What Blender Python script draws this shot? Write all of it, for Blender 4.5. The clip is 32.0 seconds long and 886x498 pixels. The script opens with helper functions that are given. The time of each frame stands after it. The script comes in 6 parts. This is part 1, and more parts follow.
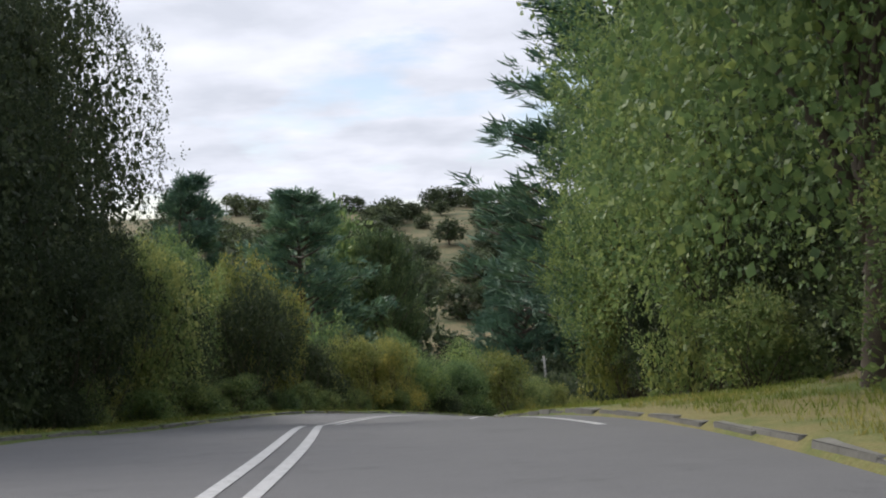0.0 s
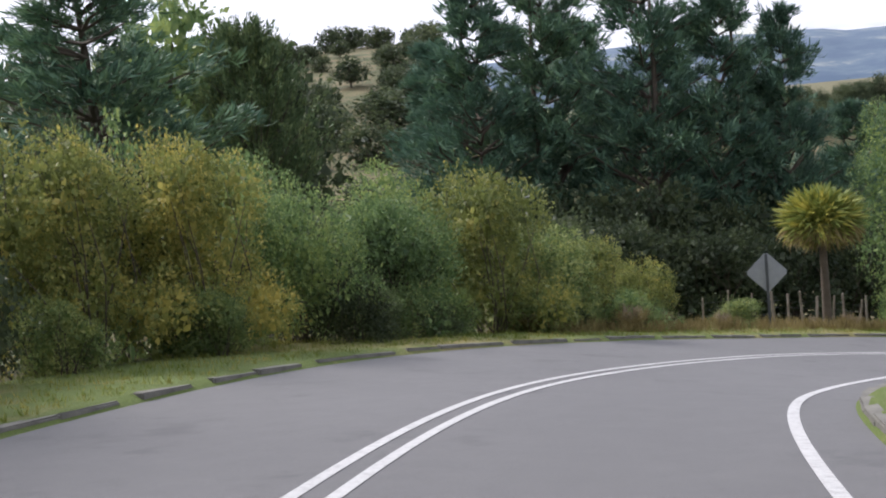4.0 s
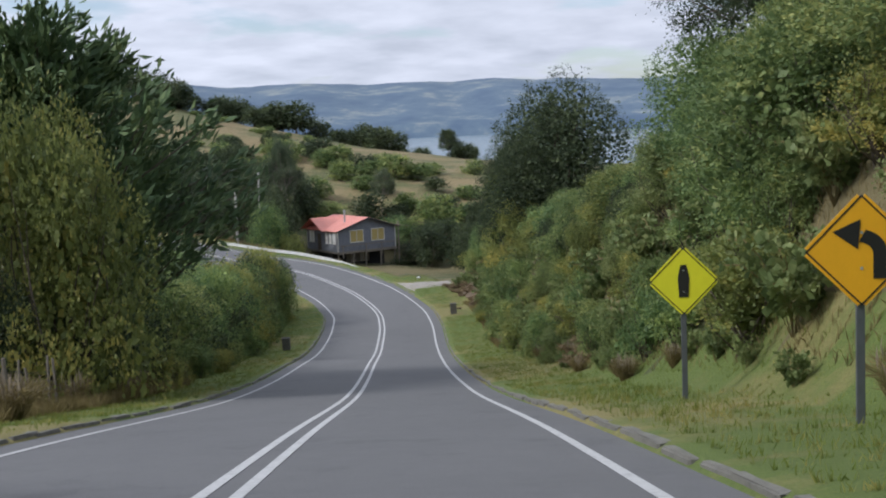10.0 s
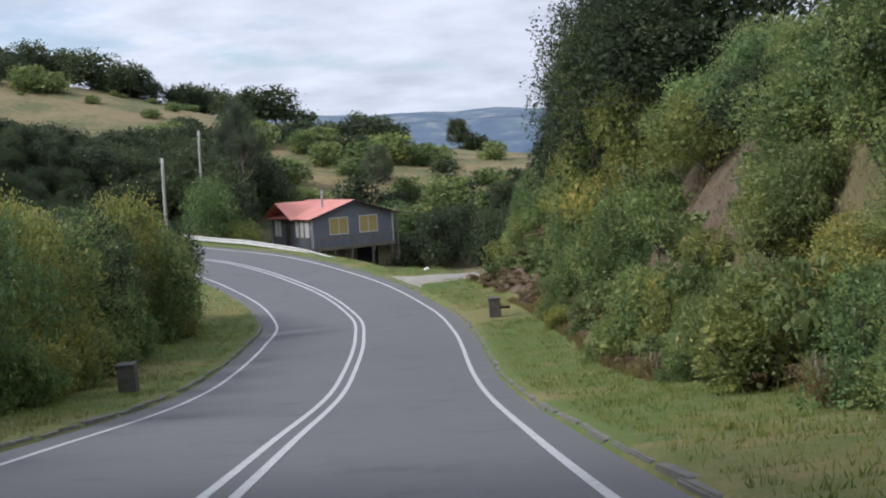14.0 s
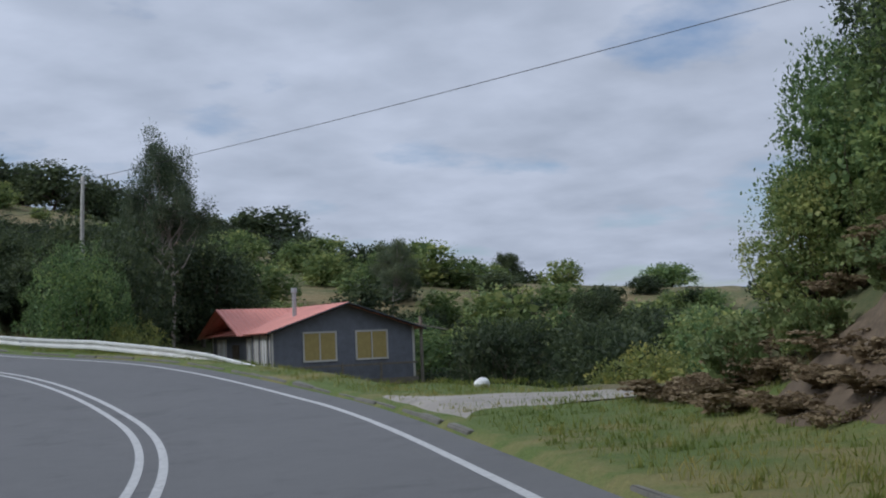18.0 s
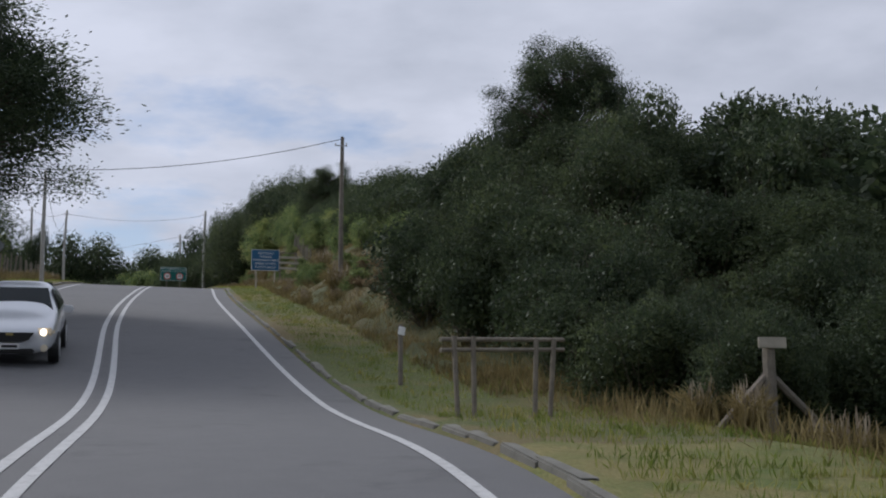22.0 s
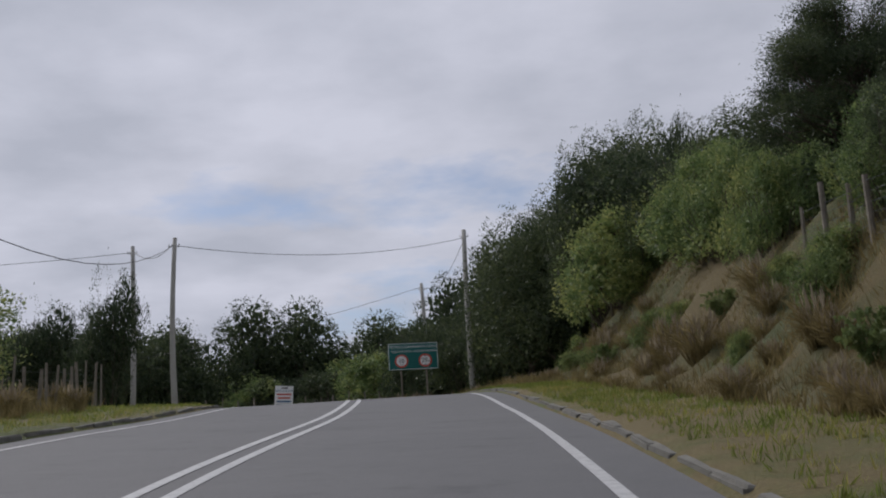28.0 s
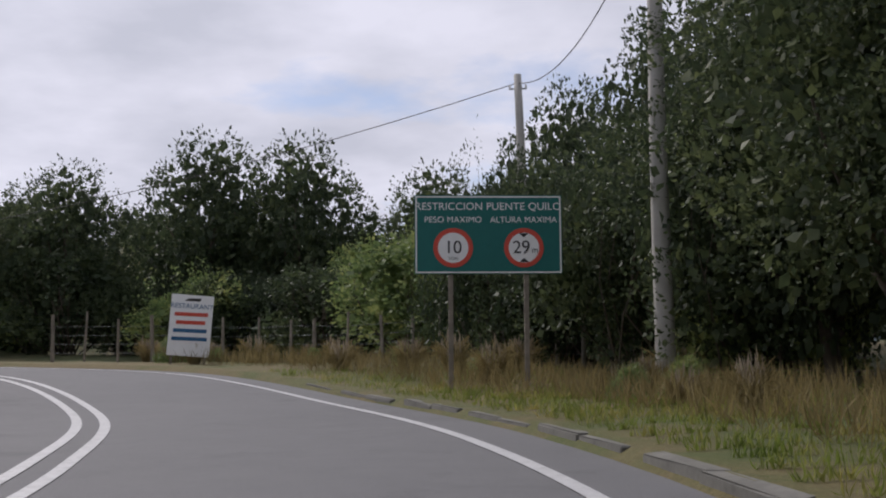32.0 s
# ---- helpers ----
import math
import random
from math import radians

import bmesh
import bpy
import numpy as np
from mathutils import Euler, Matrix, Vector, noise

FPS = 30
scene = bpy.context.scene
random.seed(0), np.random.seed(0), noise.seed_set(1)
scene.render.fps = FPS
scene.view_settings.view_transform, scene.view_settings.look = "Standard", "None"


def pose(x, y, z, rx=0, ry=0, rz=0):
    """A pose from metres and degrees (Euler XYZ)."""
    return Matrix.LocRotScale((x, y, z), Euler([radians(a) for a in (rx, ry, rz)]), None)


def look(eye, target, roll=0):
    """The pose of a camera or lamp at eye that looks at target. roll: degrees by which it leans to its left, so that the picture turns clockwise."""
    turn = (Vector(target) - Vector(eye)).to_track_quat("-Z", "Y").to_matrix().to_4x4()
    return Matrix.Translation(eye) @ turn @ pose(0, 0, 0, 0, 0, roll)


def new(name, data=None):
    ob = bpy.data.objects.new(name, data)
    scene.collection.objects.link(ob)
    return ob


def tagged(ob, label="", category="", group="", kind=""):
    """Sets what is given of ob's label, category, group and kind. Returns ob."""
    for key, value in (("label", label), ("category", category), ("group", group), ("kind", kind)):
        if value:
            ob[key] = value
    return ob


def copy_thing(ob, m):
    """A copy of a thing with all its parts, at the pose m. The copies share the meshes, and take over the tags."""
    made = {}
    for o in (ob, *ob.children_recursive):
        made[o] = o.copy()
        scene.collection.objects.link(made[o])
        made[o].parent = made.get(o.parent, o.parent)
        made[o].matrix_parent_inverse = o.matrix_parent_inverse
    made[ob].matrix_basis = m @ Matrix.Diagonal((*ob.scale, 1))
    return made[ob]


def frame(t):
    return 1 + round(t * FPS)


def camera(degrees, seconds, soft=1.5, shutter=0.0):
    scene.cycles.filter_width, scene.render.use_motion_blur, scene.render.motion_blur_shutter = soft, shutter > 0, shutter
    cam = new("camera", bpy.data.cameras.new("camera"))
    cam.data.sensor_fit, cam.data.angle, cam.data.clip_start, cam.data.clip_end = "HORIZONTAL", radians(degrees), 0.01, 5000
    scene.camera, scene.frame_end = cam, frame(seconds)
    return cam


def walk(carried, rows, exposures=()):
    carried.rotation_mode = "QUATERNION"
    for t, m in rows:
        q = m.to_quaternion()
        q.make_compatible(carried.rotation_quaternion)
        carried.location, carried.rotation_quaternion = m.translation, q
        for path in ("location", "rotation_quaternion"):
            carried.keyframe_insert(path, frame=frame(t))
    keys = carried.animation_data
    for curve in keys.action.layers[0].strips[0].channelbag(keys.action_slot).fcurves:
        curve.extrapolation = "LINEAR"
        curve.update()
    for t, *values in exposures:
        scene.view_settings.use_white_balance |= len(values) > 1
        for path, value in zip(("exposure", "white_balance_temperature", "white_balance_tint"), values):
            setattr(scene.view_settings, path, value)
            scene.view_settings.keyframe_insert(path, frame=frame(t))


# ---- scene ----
cam = camera(42.0, 32.0, soft=2.0)
PATH = [
    (0.0, (0.231, -47.325, 4.877, 90.729, 2.495, 1.415)),
    (0.5, (0.248, -42.305, 4.848, 88.938, 3.374, 3.957)),
    (1.0, (0.234, -37.305, 4.719, 88.169, 5.124, 4.629)),
    (1.5, (-0.099, -32.334, 4.434, 87.315, 5.784, 5.176)),
    (2.0, (-0.752, -27.393, 3.964, 85.858, 5.994, 5.515)),
    (2.5, (-1.255, -22.501, 3.334, 84.206, 5.588, 5.568)),
    (4.5, (-0.000, 0.000, -0.000, 82.859, 5.803, -9.489)),
    (5.0, (1.501, 4.575, -0.895, 83.727, 6.131, -16.683)),
    (5.5, (3.399, 8.768, -1.829, 82.789, 6.164, -23.772)),
    (6.0, (5.583, 12.859, -2.835, 82.373, 5.850, -31.726)),
    (6.5, (7.929, 16.814, -3.880, 82.740, 6.184, -38.503)),
    (7.0, (11.223, 20.334, -4.974, 83.247, 6.053, -44.626)),
    (7.5, (14.728, 23.806, -6.004, 82.660, 5.001, -51.238)),
    (8.0, (18.169, 26.816, -6.969, 81.576, 4.566, -57.012)),
    (8.5, (22.102, 29.632, -7.906, 84.843, 4.052, -57.834)),
    (9.0, (26.397, 32.253, -8.910, 84.971, 3.490, -59.328)),
    (9.5, (30.709, 34.636, -9.919, 84.308, 2.868, -60.664)),
    (10.0, (35.077, 36.990, -10.931, 83.708, 2.498, -62.188)),
    (10.5, (39.476, 39.304, -11.906, 83.509, 2.738, -62.788)),
    (11.0, (43.808, 41.658, -12.839, 83.703, 2.793, -63.151)),
    (11.5, (48.046, 44.096, -13.792, 84.081, 2.767, -63.173)),
    (12.0, (52.169, 46.658, -14.777, 84.350, 2.414, -63.028)),
    (12.5, (56.312, 49.233, -15.741, 84.221, 2.542, -62.653)),
    (13.0, (60.480, 51.794, -16.675, 83.910, 3.094, -62.379)),
    (13.5, (64.779, 54.166, -17.574, 84.687, 3.225, -62.133)),
    (15.5, (82.017, 63.674, -21.418, 87.723, 2.848, -62.680)),
    (16.0, (86.765, 66.254, -22.159, 89.793, 2.726, -62.621)),
    (16.5, (91.421, 69.039, -22.830, 90.953, 2.957, -62.204)),
    (17.0, (96.167, 71.678, -23.397, 91.553, 3.019, -61.364)),
    (17.5, (100.872, 74.460, -23.851, 92.531, 2.757, -60.957)),
    (18.0, (105.717, 77.422, -24.197, 94.531, 2.413, -60.154)),
    (18.5, (110.400, 80.609, -24.368, 96.425, 1.618, -57.749)),
    (19.0, (114.805, 84.085, -24.307, 97.145, 1.056, -53.988)),
    (19.5, (118.800, 88.048, -23.969, 99.013, 0.267, -48.319)),
    (20.0, (122.213, 92.274, -23.530, 99.058, -1.144, -41.461)),
    (20.5, (125.223, 96.878, -23.151, 98.935, -1.809, -34.635)),
    (21.0, (127.916, 101.657, -22.878, 99.317, -1.816, -26.140)),
    (21.5, (129.659, 106.451, -22.646, 98.667, -0.868, -17.337)),
    (22.0, (130.682, 111.268, -22.360, 98.518, 0.491, -10.665)),
    (22.5, (131.153, 116.008, -22.014, 101.592, 1.803, -5.955)),
    (23.0, (131.393, 120.749, -21.598, 104.655, 1.500, -1.105)),
    (23.5, (130.989, 125.564, -21.083, 103.301, 1.725, 2.034)),
    (24.0, (130.722, 130.173, -20.482, 101.060, 1.932, 2.877)),
    (24.5, (130.438, 134.693, -19.841, 100.734, 2.326, 2.941)),
    (25.0, (130.160, 139.120, -19.175, 101.459, 2.628, 2.866)),
    (25.5, (129.859, 143.547, -18.493, 102.072, 3.441, 2.843)),
    (27.5, (129.234, 162.534, -15.767, 102.573, 3.564, 2.551)),
    (28.0, (129.013, 167.182, -15.033, 102.170, 3.415, 2.259)),
    (28.5, (128.945, 171.913, -14.316, 101.928, 3.449, 1.949)),
    (29.0, (128.687, 176.501, -13.651, 101.335, 3.541, 1.360)),
    (29.5, (128.193, 181.009, -13.037, 101.016, 3.898, 0.653)),
    (30.0, (128.234, 185.752, -12.474, 100.938, 4.035, 0.706)),
    (30.5, (128.175, 190.538, -11.969, 99.237, 3.626, 1.075)),
    (31.0, (127.961, 195.294, -11.527, 98.480, 2.535, 2.204)),
    (31.5, (127.566, 199.922, -11.142, 97.707, 1.308, 3.833)),
    (32.0, (126.992, 204.514, -10.797, 97.176, 0.293, 6.104)),
]
EXPOSURES = [(0.0, 0.25, 6250, 13), (1.0, 0.4, 6250, 14), (4.5, 0.75, 6100, 18), (7.0, 0.6, 6000, 16), (9.0, 0.25, 5850, 13), (13.5, 0.35, 5850, 14), (16.0, 0.1, 5800, 11), (19.0, -0.4, 5500, 11), (22.0, -0.3, 5900, 14), (24.0, -0.32, 6050, 15), (28.5, -0.5, 6100, 16), (30.5, -0.3, 6150, 18), (32.0, -0.15, 6200, 19)]
walk(cam, [(t, pose(*p)) for t, p in PATH], EXPOSURES)

# ---- world, sun, exposure ----
SUN_DIR = Vector((-0.56, 0.52, 0.66)).normalized()
world = bpy.data.worlds.new("sky")
scene.world = world
world.use_nodes = True
wn, wl = world.node_tree.nodes, world.node_tree.links
wn.clear()
w_out = wn.new("ShaderNodeOutputWorld")
w_sky = wn.new("ShaderNodeTexSky")
w_sky.sky_type, w_sky.sun_disc = "NISHITA", False
w_sky.sun_elevation = math.asin(SUN_DIR.z)
w_sky.sun_rotation = math.atan2(SUN_DIR.x, SUN_DIR.y)
w_bg1 = wn.new("ShaderNodeBackground")
w_bg1.inputs["Strength"].default_value = 0.11
wl.new(w_sky.outputs[0], w_bg1.inputs["Color"])
w_geo = wn.new("ShaderNodeTexCoord")
w_sep = wn.new("ShaderNodeSeparateXYZ")
wl.new(w_geo.outputs["Generated"], w_sep.inputs[0])
w_add = wn.new("ShaderNodeMath")
w_add.operation = "ADD"
w_add.inputs[1].default_value = 0.16
w_abs = wn.new("ShaderNodeMath")
w_abs.operation = "MAXIMUM"
w_abs.inputs[1].default_value = 0.0
wl.new(w_sep.outputs["Z"], w_abs.inputs[0])
wl.new(w_abs.outputs[0], w_add.inputs[0])
w_div = wn.new("ShaderNodeVectorMath")
w_div.operation = "DIVIDE"
w_comb = wn.new("ShaderNodeCombineXYZ")
for k in range(3):
    wl.new(w_add.outputs[0], w_comb.inputs[k])
wl.new(w_geo.outputs["Generated"], w_div.inputs[0])
wl.new(w_comb.outputs[0], w_div.inputs[1])
w_n1 = wn.new("ShaderNodeTexNoise")
w_n1.inputs["Scale"].default_value, w_n1.inputs["Detail"].default_value, w_n1.inputs["Roughness"].default_value = 1.3, 9.0, 0.55
w_n2 = wn.new("ShaderNodeTexNoise")
w_n2.inputs["Scale"].default_value, w_n2.inputs["Detail"].default_value = 3.2, 10.0
w_map = wn.new("ShaderNodeMapping")
w_map.inputs["Location"].default_value = (3.1, 1.7, 0.4)
wl.new(w_div.outputs[0], w_map.inputs["Vector"])
wl.new(w_map.outputs[0], w_n1.inputs["Vector"])
wl.new(w_map.outputs[0], w_n2.inputs["Vector"])
w_r1 = wn.new("ShaderNodeValToRGB")
w_r1.color_ramp.elements[0].position, w_r1.color_ramp.elements[1].position = 0.35, 0.45
w_r1.color_ramp.elements[0].color = (0.25, 0.25, 0.25, 1)
wl.new(w_n1.outputs["Fac"], w_r1.inputs["Fac"])
w_r2 = wn.new("ShaderNodeValToRGB")
w_r2.color_ramp.elements[0].position, w_r2.color_ramp.elements[1].position = 0.3, 0.68
w_r2.color_ramp.elements[0].color = (0.58, 0.605, 0.65, 1)
w_r2.color_ramp.elements[1].color = (0.80, 0.815, 0.86, 1)
wl.new(w_n2.outputs["Fac"], w_r2.inputs["Fac"])
w_bg2 = wn.new("ShaderNodeBackground")
wl.new(w_r2.outputs[0], w_bg2.inputs["Color"])
w_dot = wn.new("ShaderNodeVectorMath")
w_dot.operation = "DOT_PRODUCT"
w_dot.inputs[1].default_value = SUN_DIR
wl.new(w_geo.outputs["Generated"], w_dot.inputs[0])
w_glow = wn.new("ShaderNodeMapRange")
w_glow.inputs["From Min"].default_value, w_glow.inputs["From Max"].default_value = -0.3, 1.0
w_glow.inputs["To Min"].default_value, w_glow.inputs["To Max"].default_value = 0.80, 1.12
wl.new(w_dot.outputs["Value"], w_glow.inputs["Value"])
wl.new(w_glow.outputs[0], w_bg2.inputs["Strength"])
w_mix = wn.new("ShaderNodeMixShader")
wl.new(w_r1.outputs[0], w_mix.inputs[0])
wl.new(w_bg1.outputs[0], w_mix.inputs[1])
wl.new(w_bg2.outputs[0], w_mix.inputs[2])
wl.new(w_mix.outputs[0], w_out.inputs[0])
sun = new("sun", bpy.data.lights.new("sun", "SUN"))
sun.data.energy, sun.data.angle, sun.data.color = 2.5, radians(14), (1.0, 0.94, 0.84)
sun.matrix_world = look(SUN_DIR * 100, (0, 0, 0))


# ---- materials ----
def material(name, rough=0.8, metal=0.0):
    m = bpy.data.materials.new(name)
    m.use_nodes = True
    b = m.node_tree.nodes["Principled BSDF"]
    b.inputs["Roughness"].default_value, b.inputs["Metallic"].default_value = rough, metal
    return m, m.node_tree.nodes, m.node_tree.links, b


def noise_node(n, l, scale, detail=6.0, rough=0.6, vec=None):
    t = n.new("ShaderNodeTexNoise")
    t.inputs["Scale"].default_value, t.inputs["Detail"].default_value, t.inputs["Roughness"].default_value = scale, detail, rough
    if vec is not None:
        l.new(vec, t.inputs["Vector"])
    return t.outputs["Fac"]


def ramp_node(n, l, fac, stops):
    r = n.new("ShaderNodeValToRGB")
    e = r.color_ramp.elements
    while len(e) < len(stops):
        e.new(0.5)
    for k, (p, c) in enumerate(stops):
        e[k].position, e[k].color = p, (*c, 1)
    l.new(fac, r.inputs["Fac"])
    return r.outputs["Color"]


def mix_node(n, l, fac, a, b, mode="MIX"):
    m = n.new("ShaderNodeMix")
    m.data_type, m.blend_type = "RGBA", mode
    if isinstance(fac, float):
        m.inputs[0].default_value = fac
    else:
        l.new(fac, m.inputs[0])
    for k, v in ((6, a), (7, b)):
        if isinstance(v, tuple):
            m.inputs[k].default_value = (*v, 1)
        else:
            l.new(v, m.inputs[k])
    return m.outputs[2]


def bump_node(n, l, b, height, strength=0.3, distance=0.02):
    u = n.new("ShaderNodeBump")
    u.inputs["Strength"].default_value, u.inputs["Distance"].default_value = strength, distance
    l.new(height, u.inputs["Height"])
    l.new(u.outputs[0], b.inputs["Normal"])


def plain(name, c, rough=0.6, metal=0.0, vary=0.15, scale=6.0, bump=0.1):
    """Colour with grain and stains at two scales."""
    m, n, l, b = material(name, rough, metal)
    co = n.new("ShaderNodeTexCoord").outputs["Object"]
    f1, f2 = noise_node(n, l, scale, vec=co), noise_node(n, l, scale * 9, vec=co)
    dark, light = tuple(v * (1 - vary) for v in c), tuple(min(1, v * (1 + vary)) for v in c)
    c1 = ramp_node(n, l, f1, [(0.3, dark), (0.7, light)])
    l.new(mix_node(n, l, 0.35, c1, ramp_node(n, l, f2, [(0.3, dark), (0.7, light)])), b.inputs["Base Color"])
    bump_node(n, l, b, f2, bump, 0.01)
    return m


def leaf_material(name, dark, mid, light, trans=0.4, rough=0.55):
    m, n, l, b = material(name, rough)
    rnd = n.new("ShaderNodeNewGeometry").outputs["Random Per Island"]
    oi = n.new("ShaderNodeObjectInfo").outputs["Random"]
    co = n.new("ShaderNodeTexCoord").outputs["Object"]
    spray, mass = noise_node(n, l, 2.2, 3.0, vec=co), noise_node(n, l, 0.45, 3.0, vec=co)
    tone = spray
    for source, share in ((mass, 0.9), (rnd, 0.26), (oi, 0.20)):
        f = n.new("ShaderNodeMath")
        f.operation = "MULTIPLY_ADD"
        l.new(source, f.inputs[0])
        f.inputs[1].default_value = share
        l.new(tone, f.inputs[2])
        tone = f.outputs[0]
    half = n.new("ShaderNodeMath")
    half.operation = "MULTIPLY"
    half.inputs[1].default_value = 0.62
    l.new(tone, half.inputs[0])
    col = ramp_node(n, l, half.outputs[0], [(0.50, dark), (0.72, mid), (0.97, light)])
    l.new(col, b.inputs["Base Color"])
    b.inputs["Specular IOR Level"].default_value = 0.3
    t = n.new("ShaderNodeBsdfTranslucent")
    l.new(col, t.inputs["Color"])
    x = n.new("ShaderNodeMixShader")
    x.inputs[0].default_value = trans
    l.new(b.outputs[0], x.inputs[1])
    l.new(t.outputs[0], x.inputs[2])
    l.new(x.outputs[0], n["Material Output"].inputs["Surface"])
    return m


M_LEAF = leaf_material("leaf_green", (0.064, 0.114, 0.049), (0.157, 0.240, 0.089), (0.403, 0.471, 0.147))
M_LEAF_BUSH = leaf_material("leaf_bush", (0.073, 0.120, 0.046), (0.183, 0.250, 0.088), (0.488, 0.488, 0.165))
M_LEAF_GOLD = leaf_material("leaf_gold", (0.102, 0.134, 0.046), (0.229, 0.262, 0.076), (0.589, 0.490, 0.133))
M_LEAF_DARK = leaf_material("leaf_dark", (0.026, 0.042, 0.022), (0.062, 0.086, 0.042), (0.155, 0.185, 0.078))
M_LEAF_LIGHT = leaf_material("leaf_light", (0.085, 0.124, 0.046), (0.180, 0.234, 0.085), (0.364, 0.391, 0.162))
M_PINE = leaf_material("needles_pine", (0.054, 0.111, 0.081), (0.096, 0.177, 0.116), (0.217, 0.335, 0.173), 0.1)
M_CYPRESS = leaf_material("needles_cypress", (0.050, 0.088, 0.043), (0.105, 0.163, 0.070), (0.250, 0.306, 0.115), 0.1)
M_CORD = leaf_material("cordyline_blade", (0.068, 0.113, 0.034), (0.227, 0.271, 0.067), (0.626, 0.536, 0.111), 0.2)
M_EUCA = leaf_material("leaf_eucalyptus", (0.053, 0.081, 0.049), (0.108, 0.142, 0.077), (0.235, 0.256, 0.127), 0.2)
M_DRY = leaf_material("dry_stalks", (0.10, 0.080, 0.034), (0.24, 0.190, 0.082), (0.40, 0.325, 0.155), 0.35, 0.8)
M_GRASSB = leaf_material("grass_blades", (0.095, 0.145, 0.026), (0.185, 0.235, 0.048), (0.42, 0.36, 0.12), 0.5, 0.75)
M_PLUME = leaf_material("grass_plumes", (0.16, 0.13, 0.09), (0.30, 0.25, 0.18), (0.46, 0.40, 0.30), 0.3, 0.8)
M_DEAD = leaf_material("dead_fronds", (0.120, 0.088, 0.050), (0.240, 0.180, 0.105), (0.390, 0.310, 0.195), 0.3, 0.85)
M_BARK = plain("bark", (0.10, 0.08, 0.06), 0.9, 0, 0.5, 3.0, 0.8)
M_BARK_PALE = plain("bark_pale", (0.28, 0.25, 0.21), 0.9, 0, 0.4, 3.0, 0.6)


def asphalt():
    m, n, l, b = material("asphalt", 0.82)
    co = n.new("ShaderNodeTexCoord").outputs["Object"]
    big, mid, fine = noise_node(n, l, 0.22, 5, vec=co), noise_node(n, l, 2.5, 6, vec=co), noise_node(n, l, 120, 3, vec=co)
    c = ramp_node(n, l, big, [(0.3, (0.098, 0.099, 0.101)), (0.7, (0.138, 0.138, 0.138))])
    c = mix_node(n, l, 0.35, c, ramp_node(n, l, mid, [(0.3, (0.086, 0.086, 0.088)), (0.7, (0.150, 0.149, 0.147))]))
    c = mix_node(n, l, 0.4, c, ramp_node(n, l, fine, [(0.3, (0.060, 0.060, 0.064)), (0.7, (0.212, 0.212, 0.212))]))
    stain = noise_node(n, l, 0.7, 9, 0.72, vec=co)
    c = mix_node(n, l, ramp_node(n, l, stain, [(0.56, (0, 0, 0)), (0.66, (0.45, 0.45, 0.45))]), c, (0.060, 0.060, 0.063))
    l.new(c, b.inputs["Base Color"])
    bump_node(n, l, b, fine, 0.4, 0.006)
    return m


def road_paint():
    m, n, l, b = material("road_paint", 0.6)
    co = n.new("ShaderNodeTexCoord").outputs["Object"]
    f, g = noise_node(n, l, 9, 8, 0.7, vec=co), noise_node(n, l, 60, 4, vec=co)
    c = ramp_node(n, l, f, [(0.30, (0.17, 0.17, 0.165)), (0.47, (0.40, 0.40, 0.39)), (0.8, (0.58, 0.58, 0.56))])
    l.new(mix_node(n, l, 0.3, c, ramp_node(n, l, g, [(0.3, (0.42, 0.42, 0.42)), (0.7, (0.8, 0.8, 0.8))])), b.inputs["Base Color"])
    return m


def turf(name, greens, dries, share):
    """Grass ground: green and dry patches, with soil grain."""
    m, n, l, b = material(name, 0.95)
    co = n.new("ShaderNodeTexCoord").outputs["Object"]
    big, mid, fine = noise_node(n, l, 0.10, 6, vec=co), noise_node(n, l, 1.1, 8, 0.7, vec=co), noise_node(n, l, 26, 5, 0.7, vec=co)
    g = ramp_node(n, l, fine, [(0.3, greens[0]), (0.7, greens[1])])
    d = ramp_node(n, l, fine, [(0.3, dries[0]), (0.7, dries[1])])
    a = n.new("ShaderNodeMath")
    a.operation = "MULTIPLY_ADD"
    l.new(mid, a.inputs[0])
    a.inputs[1].default_value = 0.6
    l.new(big, a.inputs[2])
    k = ramp_node(n, l, a.outputs[0], [(share, (0, 0, 0)), (share + 0.16, (1, 1, 1))])
    l.new(mix_node(n, l, k, g, d), b.inputs["Base Color"])
    bump_node(n, l, b, fine, 0.7, 0.05)
    return m


M_ASPHALT, M_PAINT = asphalt(), road_paint()
M_TURF = turf("verge_turf", ((0.058, 0.090, 0.016), (0.142, 0.188, 0.038)), ((0.14, 0.125, 0.038), (0.27, 0.235, 0.09)), 0.77)
M_GROUND = turf("field_turf", ((0.045, 0.06, 0.02), (0.10, 0.11, 0.04)), ((0.11, 0.095, 0.042), (0.20, 0.165, 0.08)), 0.70)
M_PASTURE = turf("dry_pasture", ((0.07, 0.085, 0.03), (0.14, 0.14, 0.05)), ((0.16, 0.125, 0.055), (0.27, 0.21, 0.105)), 0.70)
M_TURF_DRY = turf("verge_turf_dry", ((0.05, 0.070, 0.015), (0.12, 0.135, 0.034)), ((0.10, 0.078, 0.03), (0.21, 0.165, 0.07)), 0.72)
M_STRAW = turf("straw_bank", ((0.035, 0.048, 0.015), (0.085, 0.092, 0.028)), ((0.07, 0.056, 0.022), (0.165, 0.125, 0.05)), 0.74)
M_KERB = plain("kerb_concrete", (0.150, 0.145, 0.125), 0.9, 0, 0.4, 2.0, 0.5)
M_SOIL = plain("brown_litter", (0.115, 0.085, 0.055), 0.95, 0, 0.55, 2.5, 0.9)
M_GRAVEL = plain("gravel_track", (0.30, 0.275, 0.24), 0.95, 0, 0.3, 1.5, 0.6)
